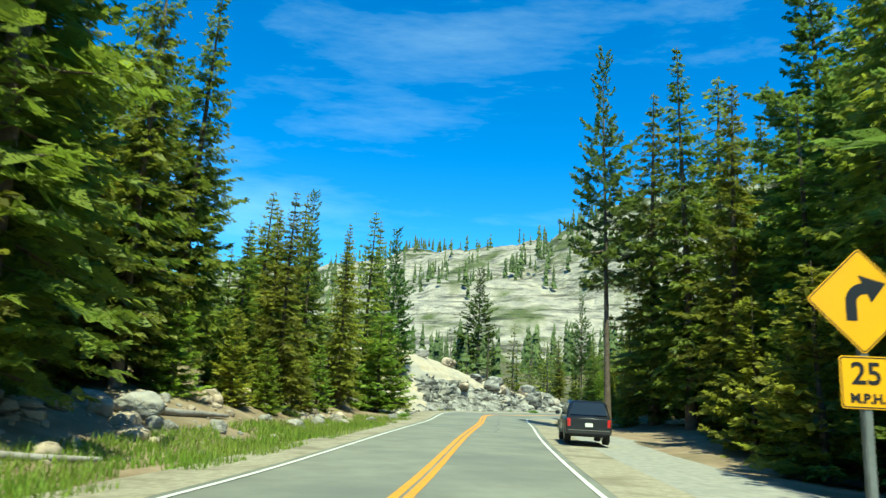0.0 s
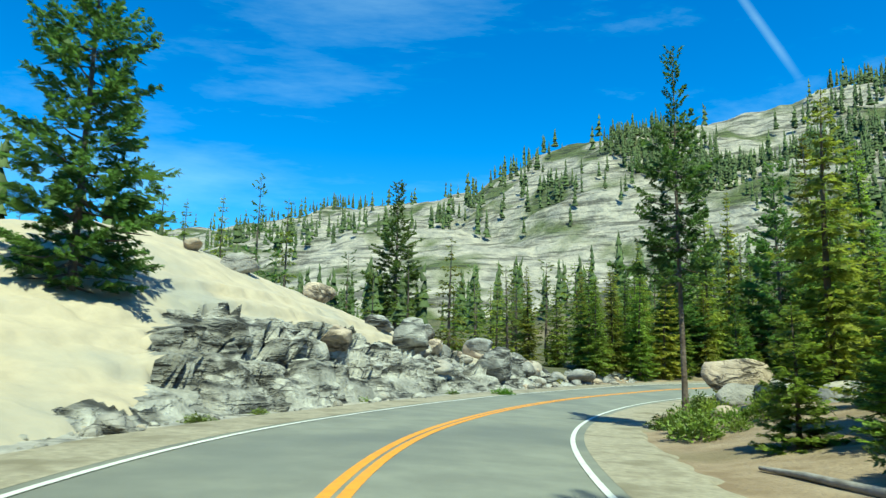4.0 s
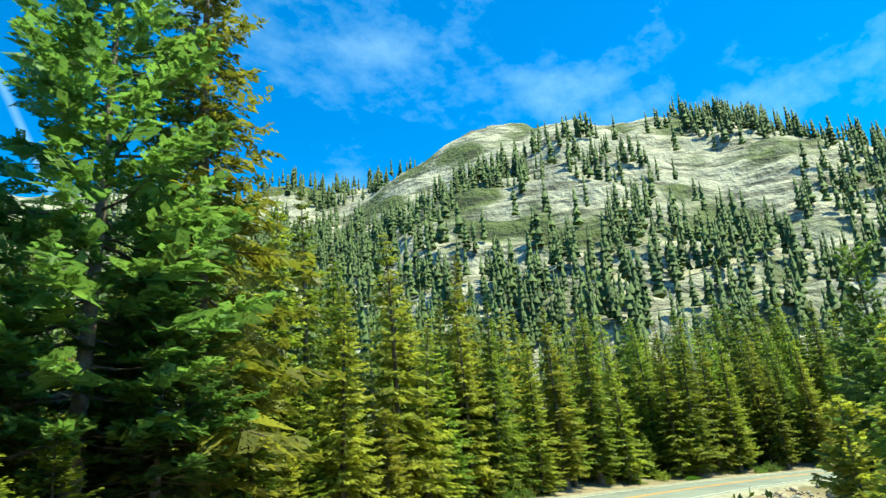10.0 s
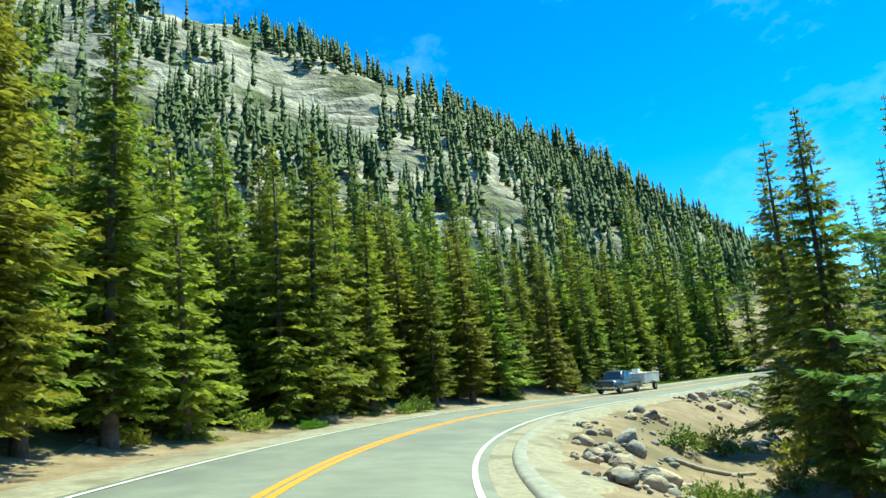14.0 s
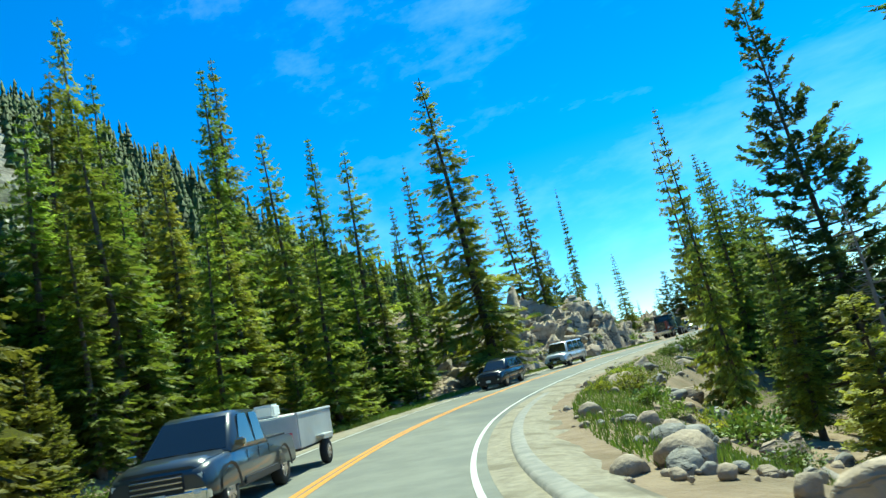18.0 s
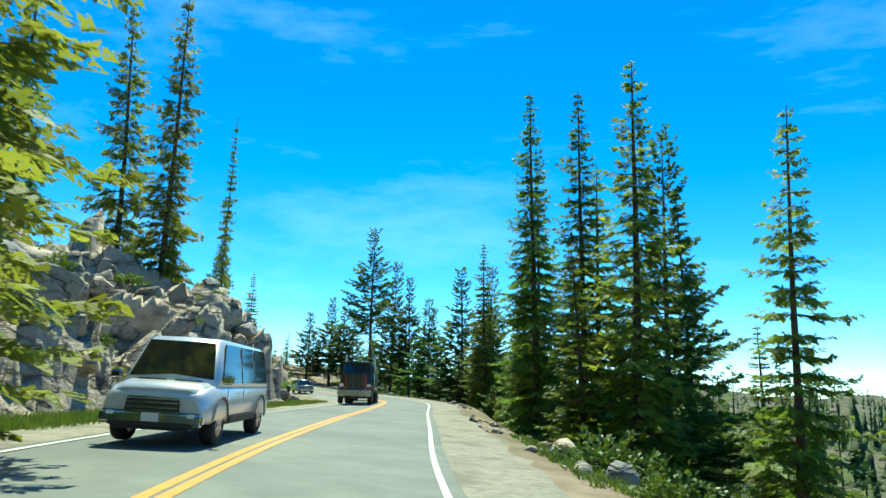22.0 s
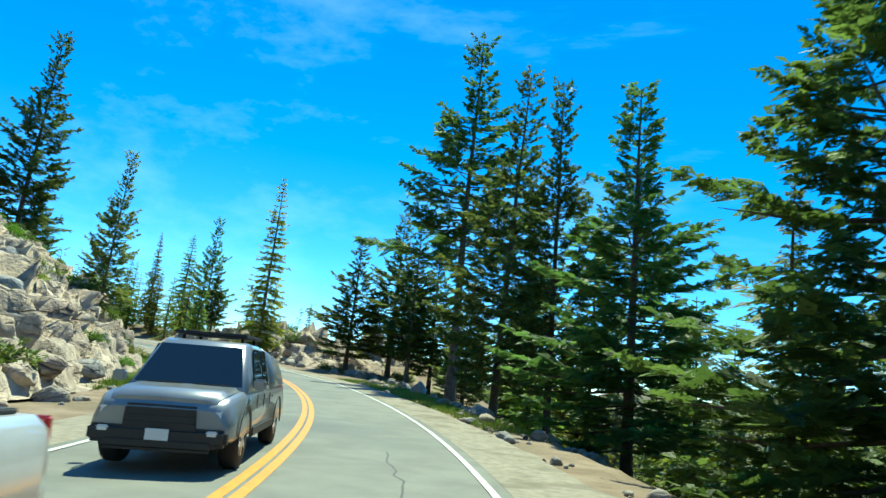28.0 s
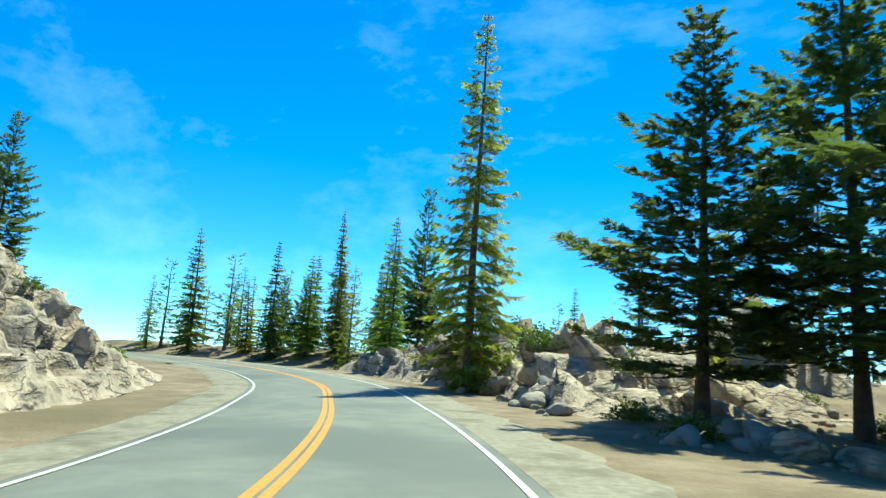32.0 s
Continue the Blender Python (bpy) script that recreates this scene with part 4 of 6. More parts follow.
def rock(key, x, y, size, sink=0.3, turn=None, flat=1.0, z=None, label=None, pick=None):
    ob = new("boulder", ROCKS[key][random.randrange(6) if pick is None else pick])
    tagged(ob, label or ROCK_LABEL[key], "boulder", "boulders beside the road")
    g = top_z(x, y) if z is None else z
    ob.matrix_basis = pose(x, y, g + size * (0.45 - sink) * flat, random.uniform(-14, 14), random.uniform(-14, 14), random.uniform(0, 360) if turn is None else turn) @ Matrix.Diagonal((size, size, size * flat, 1))
    return ob


SMALL = ico(2)
LOOSE = {"grey": [], "tan": [], "dark": []}


def rocks(s0, s1, d0, d1, count, small, large, keys, sink=0.3):
    """Scatter stones: the large ones as things, the small ones gathered for one joined mesh."""
    for _ in range(count):
        s, d = random.uniform(s0, s1), random.uniform(d0, d1)
        x, y, _z = at_road(s, d)
        size, key = small + (large - small) * random.random() ** 2.2, random.choice(keys)
        if size > 0.62:
            rock(key, x, y, size, sink, flat=random.uniform(0.7, 1.1))
            extra = 3
        else:
            extra = 4
            LOOSE[key].append((x, y, size))
        for _k in range(extra):
            a, far = random.uniform(0, 6.28), random.uniform(0.6, 1.8) * size + 0.2
            LOOSE[key].append((x + far * math.cos(a), y + far * math.sin(a), size * random.uniform(0.18, 0.45)))


def join_loose(key, name, label, mat):
    rng = np.random.default_rng(len(LOOSE[key]))
    shapes = []
    for q in range(7):
        v = SMALL[0] * (1, rng.uniform(0.65, 1), rng.uniform(0.5, 0.8))
        for _ in range(8):
            n = rng.normal(size=3)
            n /= np.linalg.norm(n)
            v = v - np.clip(v @ n - rng.uniform(0.4, 0.75), 0, None)[:, None] * n * 0.95
        shapes.append(v)
    xs, ys = np.array([p[0] for p in LOOSE[key]]), np.array([p[1] for p in LOOSE[key]])
    _s, dd, _z = near_road(xs, ys)
    zs, pieces = land(xs, ys), []
    for (x, y, size), z, d in zip(LOOSE[key], zs, dd):
        if abs(d) < 4.6:
            continue
        a = rng.random() * 6.283
        v = shapes[rng.integers(7)] * size
        v = np.stack([v[:, 0] * math.cos(a) - v[:, 1] * math.sin(a), v[:, 0] * math.sin(a) + v[:, 1] * math.cos(a), v[:, 2]], 1)
        pieces.append((v + (x, y, z + size * 0.12), SMALL[1]))
    return tagged(new(name, mesh_from(name, *join(pieces), mat)), label, "stones", kind="stuff")


def outcrop(name, label, s0, s1, e0, e1, side, rise, mat, cell=(1.9, 1.1), seed=1, jag=0.55, step=0.15, crack=0.8, taper=9.0, cap=None, ramp=10.0, profile=(-0.2, 0.24, 0.50, 0.80, 1.0)):
    """A fractured granite face along the road: blocks set off against one another, with open joints."""
    rng = np.random.default_rng(seed)
    ss, ee = np.arange(s0, s1, step), np.arange(e0, e1, step)
    S, E = np.meshgrid(ss, ee, indexing="ij")
    seeds = np.stack([rng.uniform(s0 - 2, s1 + 2, int((s1 - s0) * (e1 - e0) / (cell[0] * cell[1]))), rng.uniform(e0 - 2, e1 + 2, int((s1 - s0) * (e1 - e0) / (cell[0] * cell[1])))], 1)
    lift, tx, ty = rng.normal(0, jag, len(seeds)), rng.normal(0, 0.8 * jag, len(seeds)), rng.normal(0, 0.95 * jag, len(seeds))
    ws = S + 0.3 * fractal(S, E, 1.7, 3, seed + 1)
    we = E + 0.3 * fractal(S, E, 1.7, 3, seed + 2) + 0.25 * (S - s0)
    seeds[:, 1] += 0.25 * (seeds[:, 0] - s0)
    H = np.zeros(S.size)
    for a in range(0, S.size, 8000):
        ds = (ws.ravel()[a:a + 8000, None] - seeds[None, :, 0]) / cell[0]
        de = (we.ravel()[a:a + 8000, None] - seeds[None, :, 1]) / cell[1]
        q = ds * ds + de * de
        i = np.argpartition(q, 1, 1)[:, :2]
        k = np.arange(len(q))
        q0, q1 = np.sqrt(q[k, i[:, 0]]), np.sqrt(q[k, i[:, 1]])
        near = np.where(q0 < q1, i[:, 0], i[:, 1])
        joint = np.exp(-((q1 - q0) / 0.09) ** 2)
        H[a:a + 8000] = lift[near] + tx[near] * ds[k, near] * cell[0] + ty[near] * de[k, near] * cell[1] - crack * joint
    H = H.reshape(S.shape)
    # smaller blocks within the large ones
    gs, ge = np.floor(ws / 0.75 + 0.35 * np.floor(we / 0.5)), np.floor(we / 0.5 + 0.25 * np.sin(ws * 0.9))
    H = H + (lattice(gs, ge, seed) - 0.5) * jag * 1.1
    u = (E - e0) / (e1 - e0)
    bare = smooth((u + 0.22 * fractal(S, E, 3.5, 4, seed + 4) - 0.35 * smooth((S - s0 - 7) / 15)) / 0.06 + 0.5) if cap is not None else np.zeros(S.shape)
    H = H * (1 - 0.92 * bare)
    ends = smooth((S - s0) / ramp) * np.clip((s1 - S) / taper, 0, 1) ** 0.65
    body = np.interp(u, [0, 0.1, 0.3, 0.6, 1.0], profile)
    up = rise * ends * body + H * ends * smooth(u * 6) * (1 - 0.85 * smooth((u - 0.40) / 0.2) * (cap is not None)) * (1 - 0.75 * smooth((u - 0.72) / 0.25)) + fractal(S, E, 0.9, 3, seed) * 0.18
    jut = H * ends * smooth(u * 5) * (1 - smooth((u - 0.4) / 0.3)) * 0.9
    # ledges
    lay = (up + 0.5 * fractal(S, E, 3.1, 3, seed + 6)) / 0.85
    step_up = (np.floor(lay) + smooth((lay - np.floor(lay)) * 3) - lay) * 0.6
    up = up + step_up * ends * (1 - smooth((u - 0.4) / 0.2))
    x, y, z = at_road(S.ravel(), (side * np.maximum(E - jut, e0 - 0.3)).ravel())
    low = land(x, y)
    edge = np.minimum(np.minimum(smooth((S - s0) / 3), smooth((s1 - S) / 3)), smooth((e1 - E) / 2)).ravel()
    zz = np.where(edge < 1, (z + up.ravel()) * edge + (low - 0.6) * (1 - edge), z + up.ravel())
    f = grid_faces(len(ss), len(ee))
    ob = tagged(new(name), label, "rock outcrop")
    where = np.floor((S + 2.2 * fractal(S, E, 4, 3, seed + 9)) / 5.5)[:-1, :-1].ravel() * 2 + (bare[:-1, :-1].ravel() > 0.5)
    v = np.stack([x, y, zz], 1)
    FACES.append(v)
    for key in np.unique(where):
        q = f[where == key]
        ids, back = np.unique(q.ravel(), return_inverse=True)
        q = back.reshape(-1, 4)
        smooth_top = key % 2 == 1
        kind = "slab" if smooth_top else "rock_block"
        part(kind, mesh_from(kind, v[ids], q if side > 0 else q[:, ::-1], cap if smooth_top else mat, smooth_top), None, ob, "smooth tan granite slab" if smooth_top else "")
    return ob


outcrop("rock_outcrop", "fractured pale grey granite road cut", 57, 112, 5.8, 19.5, -1, 11.6, DARK_GRANITE, (1.7, 0.7), 3, 0.46, crack=1.0, taper=46.0, cap=SLAB_GRANITE, ramp=27.0, profile=(-0.10, 0.10, 0.36, 0.68, 1.0))
outcrop("rock_ledge", "broken tan granite ledge above the grass verge", 258, 325, 7.6, 18, -1, 7.4, TAN_GRANITE, (2.6, 1.7), 5, 0.5, 0.2, crack=0.9, taper=9.0, ramp=32.0, profile=(-0.15, 0.28, 0.60, 0.84, 1.0))
outcrop("rock_bank", "steep crumbly tan granite bank", 318, 428, 8.2, 22, -1, 9.8, TAN_GRANITE, (1.5, 0.9), 7, 0.30, 0.2, crack=0.6, taper=20.0, ramp=30.0, profile=(-0.05, 0.08, 0.34, 0.70, 1.0))
outcrop("rock_knoll", "brushy granite knoll inside the bend", 397.9, 445.2, 8.5, 22, 1, 3.6, TAN_GRANITE, (2.4, 1.7), 9, 0.6, 0.3)
# the large pale boulder and its ledge by the inner verge
big = at_road(90, 8.9)
rock("tan", big[0], big[1], 1.9, 0.0, 20, 0.8, big[2] + 1.0, "large rounded tan granite boulder on a ledge", 1)
rock("grey", big[0] - 0.5, big[1] - 0.8, 1.9, 0.25, 70, 0.6, big[2] + 0.5)
rock("grey", big[0] + 1.7, big[1] - 0.6, 1.5, 0.25, 10, 0.7)
rocks(78.5, 100.8, 6.5, 14, 26, 0.25, 1.3, ("grey", "tan"))
rocks(-5, 43.5, -12, -6.3, 70, 0.15, 0.7, ("tan", "grey"))
rocks(43.5, 110.1, -6.6, -5.3, 46, 0.15, 0.55, ("dark", "grey"))
rocks(56.5, 104.5, -24, -14, 26, 0.5, 1.5, ("tan", "grey"), 0.12)
rocks(98.9, 119.4, -11, -5.8, 46, 0.3, 1.3, ("grey", "tan", "dark"))
rocks(119.4, 225.7, -14, -6.5, 50, 0.15, 0.7, ("grey", "tan"))
rocks(149.3, 246.8, 7.4, 19, 170, 0.15, 0.85, ("grey", "tan"))
rocks(-5, 40, -13, -8.5, 40, 0.3, 0.9, ("tan", "grey"), 0.1)
rocks(154, 240, 5.6, 8.5, 70, 0.2, 0.7, ("grey", "tan"))
rocks(92, 112, -14, -6.9, 30, 0.7, 1.9, ("grey", "tan", "dark"), 0.05)
rocks(223.7, 258, -15, -6.6, 20, 0.2, 0.8, ("tan", "grey"))
rocks(258, 300, -16, -8.2, 110, 0.5, 1.8, ("tan", "tan", "grey"), 0.2)
rocks(243, 283.4, 6.3, 12, 40, 0.25, 1.1, ("grey", "tan"))
rocks(283.4, 321.8, -14, -7.2, 60, 0.3, 1.3, ("tan", "grey"))
rocks(312.2, 382.2, -14, -7.6, 80, 0.2, 1.1, ("tan", "grey"))
rocks(283.4, 380.2, 5.4, 6.4, 40, 0.12, 0.35, ("grey",))
rocks(347, 382.2, 6.5, 11, 40, 0.25, 1.2, ("grey", "tan"))
rocks(392, 429.4, 8, 18, 40, 0.3, 1.3, ("tan", "grey"), 0.2)
for x, y, size, key in ((218.0, -65.5, 1.8, "grey"), (237.4, -69.0, 2.4, "tan"), (175.3, 49.2, 1.7, "grey"), (174.7, 44.2, 1.6, "tan"), (17.0, 99.8, 1.2, "tan")):
    rock(key, x, y, size, 0.15)

join_loose("grey", "grey_stones", "loose grey granite stones and rubble", GRANITE)
join_loose("tan", "tan_stones", "loose tan granite stones and rubble", TAN_GRANITE)
join_loose("dark", "split_stones", "loose split granite blocks", DARK_GRANITE)


# ---- bushes and grass ----
def bush_mesh(name, seed, mat, leaves, leaf):
    """A low shrub: stems and many small leaves on a lumpy dome one metre in radius."""
    rng = np.random.default_rng(seed)
    a, b = rng.random(leaves) * 6.283, np.arccos(1 - rng.random(leaves))
    r = (0.55 + 0.45 * rng.random(leaves) ** 0.4) * (0.8 + 0.25 * np.sin(3 * a + seed) + 0.18 * np.sin(5 * b * 2 + 2 * a))
    c = np.stack([r * np.sin(b) * np.cos(a), r * np.sin(b) * np.sin(a), 0.82 * r * np.cos(b) + 0.05], 1)
    d = c + rng.normal(0, 0.5, c.shape) + (0, 0, 0.3)
    return mesh_from(name, *sprays(c, d, np.array([0.0, 0.0, 1.0]), leaf * rng.uniform(0.7, 1.4, leaves), leaf * rng.uniform(0.22, 0.4, leaves), rng), mat)


def stems_mesh(name, seed):
    rng = np.random.default_rng(seed)
    out = []
    for _ in range(9):
        a, l = rng.random() * 6.283, rng.uniform(0.4, 0.8)
        out.append(tube([(0, 0, -0.1), (0.25 * l * math.cos(a), 0.25 * l * math.sin(a), 0.4 * l), (0.6 * l * math.cos(a), 0.6 * l * math.sin(a), 0.9 * l)], [0.03, 0.02, 0.006], 4))
    return mesh_from(name, *join(out), BARK)


STEMS = stems_mesh("stems", 3)
SHRUBS = {"olive": [bush_mesh("leaves", 5 + q, BUSH, 1000, 0.14) for q in range(3)], "green": [bush_mesh("leaves", 15 + q, GREEN_BUSH, 3400, 0.085) for q in range(2)],
          "dark": [bush_mesh("leaves", 25 + q, FIR, 1000, 0.14) for q in range(3)]}
SHRUB_LABEL = {"olive": "olive green mountain shrub", "green": "bright green leafy shrub", "dark": "dark green low conifer scrub"}


def shrub(key, x, y, size, tall=1.0, z=None):
    ob = tagged(new("bush"), SHRUB_LABEL[key], "bush", "bushes beside the road")
    part("leaves", random.choice(SHRUBS[key]), None, ob)
    part("woody_base", STEMS, None, ob)
    ob.matrix_basis = pose(x, y, (top_z(x, y) if z is None else z) - 0.04, 0, 0, random.uniform(0, 360)) @ Matrix.Diagonal((size, size, size * tall, 1))
    return ob


def shrubs(s0, s1, d0, d1, count, small, large, keys, tall=1.0):
    for _ in range(int(count * 0.66)):
        x, y, _z = at_road(random.uniform(s0, s1), random.uniform(d0, d1))
        shrub(random.choice(keys), x, y, random.uniform(small, large), tall * random.uniform(0.8, 1.2))


shrubs(-10, 56, -16, -9, 34, 0.3, 0.9, ("olive", "dark"))
shrubs(43.5, 104.5, -6.4, -5.5, 14, 0.3, 0.6, ("green", "olive"), 0.8)
shrubs(52.8, 78, 5.8, 9.5, 13, 0.6, 1.2, ("dark", "olive", "dark"), 1.1)
shrubs(74, 92, 5.6, 8.0, 18, 0.3, 0.8, ("olive", "dark"), 1.0)
shrubs(92, 104.5, 5.8, 9.5, 8, 0.6, 1.2, ("dark", "olive", "dark"), 1.3)
shrubs(104.5, 141.8, 6.4, 11, 40, 0.6, 1.25, ("olive", "dark", "green"), 1.4)
shrubs(104.5, 235.3, -9, -6.2, 33, 0.4, 1.1, ("dark", "olive"), 1.1)
shrubs(140, 246.8, 7.5, 14, 26, 0.5, 1.5, ("dark", "olive"), 1.1)
shrubs(240.1, 283.4, -17, -9, 26, 0.5, 1.3, ("olive", "dark"), 0.7)
shrubs(240.1, 375.3, 7, 14, 28, 0.5, 1.5, ("dark", "olive"), 1.0)
shrubs(283.4, 326.6, -12, -7.4, 30, 0.5, 1.2, ("olive", "dark"), 0.9)
shrubs(317, 385.1, -18, -9.5, 34, 0.5, 1.4, ("olive", "olive", "dark"), 0.8)
shrubs(365.5, 385.1, -9, -7.3, 8, 0.5, 0.9, ("green",), 0.6)
shrubs(328, 424, -19, -9.5, 70, 0.5, 1.3, ("olive", "green", "olive", "dark"), 0.7)
shrubs(262, 320, -18, -9.5, 38, 0.6, 1.3, ("olive", "green"), 0.7)
shrubs(376, 394, -10.5, -7.2, 16, 0.5, 1.1, ("olive", "green", "dark"), 0.8)
shrubs(395.9, 441.3, 9, 20, 46, 0.6, 1.6, ("olive", "dark"), 0.8)
for x, y, size, key, tall in ((88.3, 126.5, 1.15, "green", 0.8), (122.4, 129.2, 0.8, "green", 0.6), (26.4, 106.2, 0.8, "green", 0.7), (93.2, 124.4, 0.6, "green", 0.8)):
    shrub(key, x, y, size, tall)


def grass_strip(name, s0, s1, d0, d1, count, low, high, seed, label):
    rng = np.random.default_rng(seed)
    s, d = rng.uniform(s0, s1, count), rng.uniform(d0, d1, count)
    keep = fractal(s, d * 2, 5, 3, seed) > -0.3
    x, y, _z = at_road(s[keep], d[keep])
    base = np.stack([x, y, land(x, y) - 0.02], 1)
    n = len(base)
    a = rng.random(n) * 6.283
    side = np.stack([np.cos(a), np.sin(a), 0 * a], 1) * rng.uniform(0.012, 0.03, n)[:, None]
    tip = base + np.stack([rng.normal(0, 0.06, n), rng.normal(0, 0.06, n), rng.uniform(low, high, n)], 1)
    v = np.stack([base - side, base + side, tip], 1).reshape(-1, 3)
    return tagged(new(name, mesh_from(name, v, np.arange(3 * n).reshape(n, 3), GRASS)), label, "grass", kind="stuff")


grass_strip("verge_grass", -20, 49.1, -8.2, -4.6, 42000, 0.10, 0.34, 3, "green and straw grass on the road verge")
grass_strip("bank_grass", 243, 322, -8.4, -4.9, 50000, 0.10, 0.36, 4, "green grass at the foot of the rocks")
grass_strip("slope_grass", 221.8, 283.4, 6.2, 9.0, 14000, 0.08, 0.25, 5, "thin grass on the outer slope")
grass_strip("drop_grass", 350.9, 384.1, 5.6, 9.5, 14000, 0.08, 0.25, 6, "thin grass beyond the shoulder")
grass_strip("bend_grass", 358.7, 388.1, -8.6, -6.8, 9000, 0.1, 0.35, 7, "green grass inside the bend")

# ---- kerb, pull-out, seals on the road ----
kerb = tagged(new("kerb", ribbon("kerb", 141.8, 246.8, [(4.25, -.06), (4.29, .05), (4.36, .075), (4.56, .08), (4.66, .055), (4.85, -.10)], KERB, 0.5, 0, .03, 3, 5)), "weathered asphalt kerb along the outer shoulder", "kerb", kind="structure")
part("shoulder_fill", ribbon("shoulder_fill", 141.8, 246.8, [(4.55, .07), (5.2, .0), (6.2, -.6)], GRAVEL, 1.0, 0, .2, 4, 2), GRAVEL, kerb)
pullout = tagged(new("pavement", ribbon("pavement", 1.9, 43.5, [(3.9, -.012), (6.0, -.03), (8.0, -.05), (9.4, -.2)], KERB, 1.0, 0.004, .12, 8, 3)), "pale worn asphalt pull-out beside the lane", "pavement", kind="structure")
for k, (s0, s1, d0, drift) in enumerate(((37.7, 60.2, 1.2, .3), (283.4, 312.2, -1.4, .4), (368.4, 382.2, -1.7, .7), (321.8, 343.1, 1.9, .1))):
    rng = np.random.default_rng(k)
    ss = np.arange(s0, s1, 0.5)
    dd = d0 + drift * (ss - s0) / (s1 - s0) + 0.16 * np.cumsum(rng.normal(0, 0.35, len(ss)))
    dd = np.clip(dd, -3.2, 3.2)
    v = []
    for s, d in zip(ss, dd):
        h = 0.05 - 0.012 * abs(d) + 0.004
        v += [at_road(s, d - 0.018, h), at_road(s, d + 0.018, h)]
    part("crack_seal", mesh_from("crack_seal", v, grid_faces(len(ss), 2), SEAL), SEAL, road, "dark wandering crack seal")


# ---- road sign ----
SIGN_YELLOW = material("sign_yellow", (0.86, 0.42, 0.01), 0.4, second=(0.80, 0.38, 0.012), scale=2.0)
BLACK_PAINT = material("black_paint", (0.012, 0.012, 0.014), 0.45)
POST_STEEL = material("galvanised_steel", (0.22, 0.23, 0.22), 0.6, 0.4, second=(0.17, 0.18, 0.17), scale=5.0)


def slab(points, depth, bevel=0.0):
    """A flat plate in the xz plane, its face towards -y."""
    bm = bmesh.new()
    face = bm.faces.new([bm.verts.new((x, 0, z)) for x, z in points])
    ext = bmesh.ops.extrude_face_region(bm, geom=[face])
    bmesh.ops.translate(bm, verts=[v for v in ext["geom"] if isinstance(v, bmesh.types.BMVert)], vec=(0, depth, 0))
    if bevel:
        bmesh.ops.bevel(bm, geom=bm.edges[:], offset=bevel, segments=2, affect="EDGES")
    bmesh.ops.recalc_face_normals(bm, faces=bm.faces[:])
    return bm


def rounded(w, h, r, n=4):
    pts = []
    for cx, cz, a0 in ((w / 2 - r, h / 2 - r, 0), (-w / 2 + r, h / 2 - r, 90), (-w / 2 + r, -h / 2 + r, 180), (w / 2 - r, -h / 2 + r, 270)):
        pts += [(cx + r * math.cos(radians(a0 + 90 * k / n)), cz + r * math.sin(radians(a0 + 90 * k / n))) for k in range(n + 1)]
    return pts


def turned45(pts):
    c = math.sqrt(0.5)
    return [(c * (x - z), c * (x + z)) for x, z in pts]


def words(name, text, size, mat, parent, at, label=""):
    cu = bpy.data.curves.new(name, "FONT")
    cu.body, cu.size, cu.align_x, cu.align_y, cu.extrude, cu.offset = text, size, "CENTER", "CENTER", 0.001, 0.006
    tmp = bpy.data.objects.new(name, cu)
    me = bpy.data.meshes.new_from_object(tmp)
    bpy.data.objects.remove(tmp)
    me.materials.append(mat)
    ob = part(name, me, mat, parent, label)
    ob.matrix_basis = pose(*at, 90, 0, 0)
    return ob


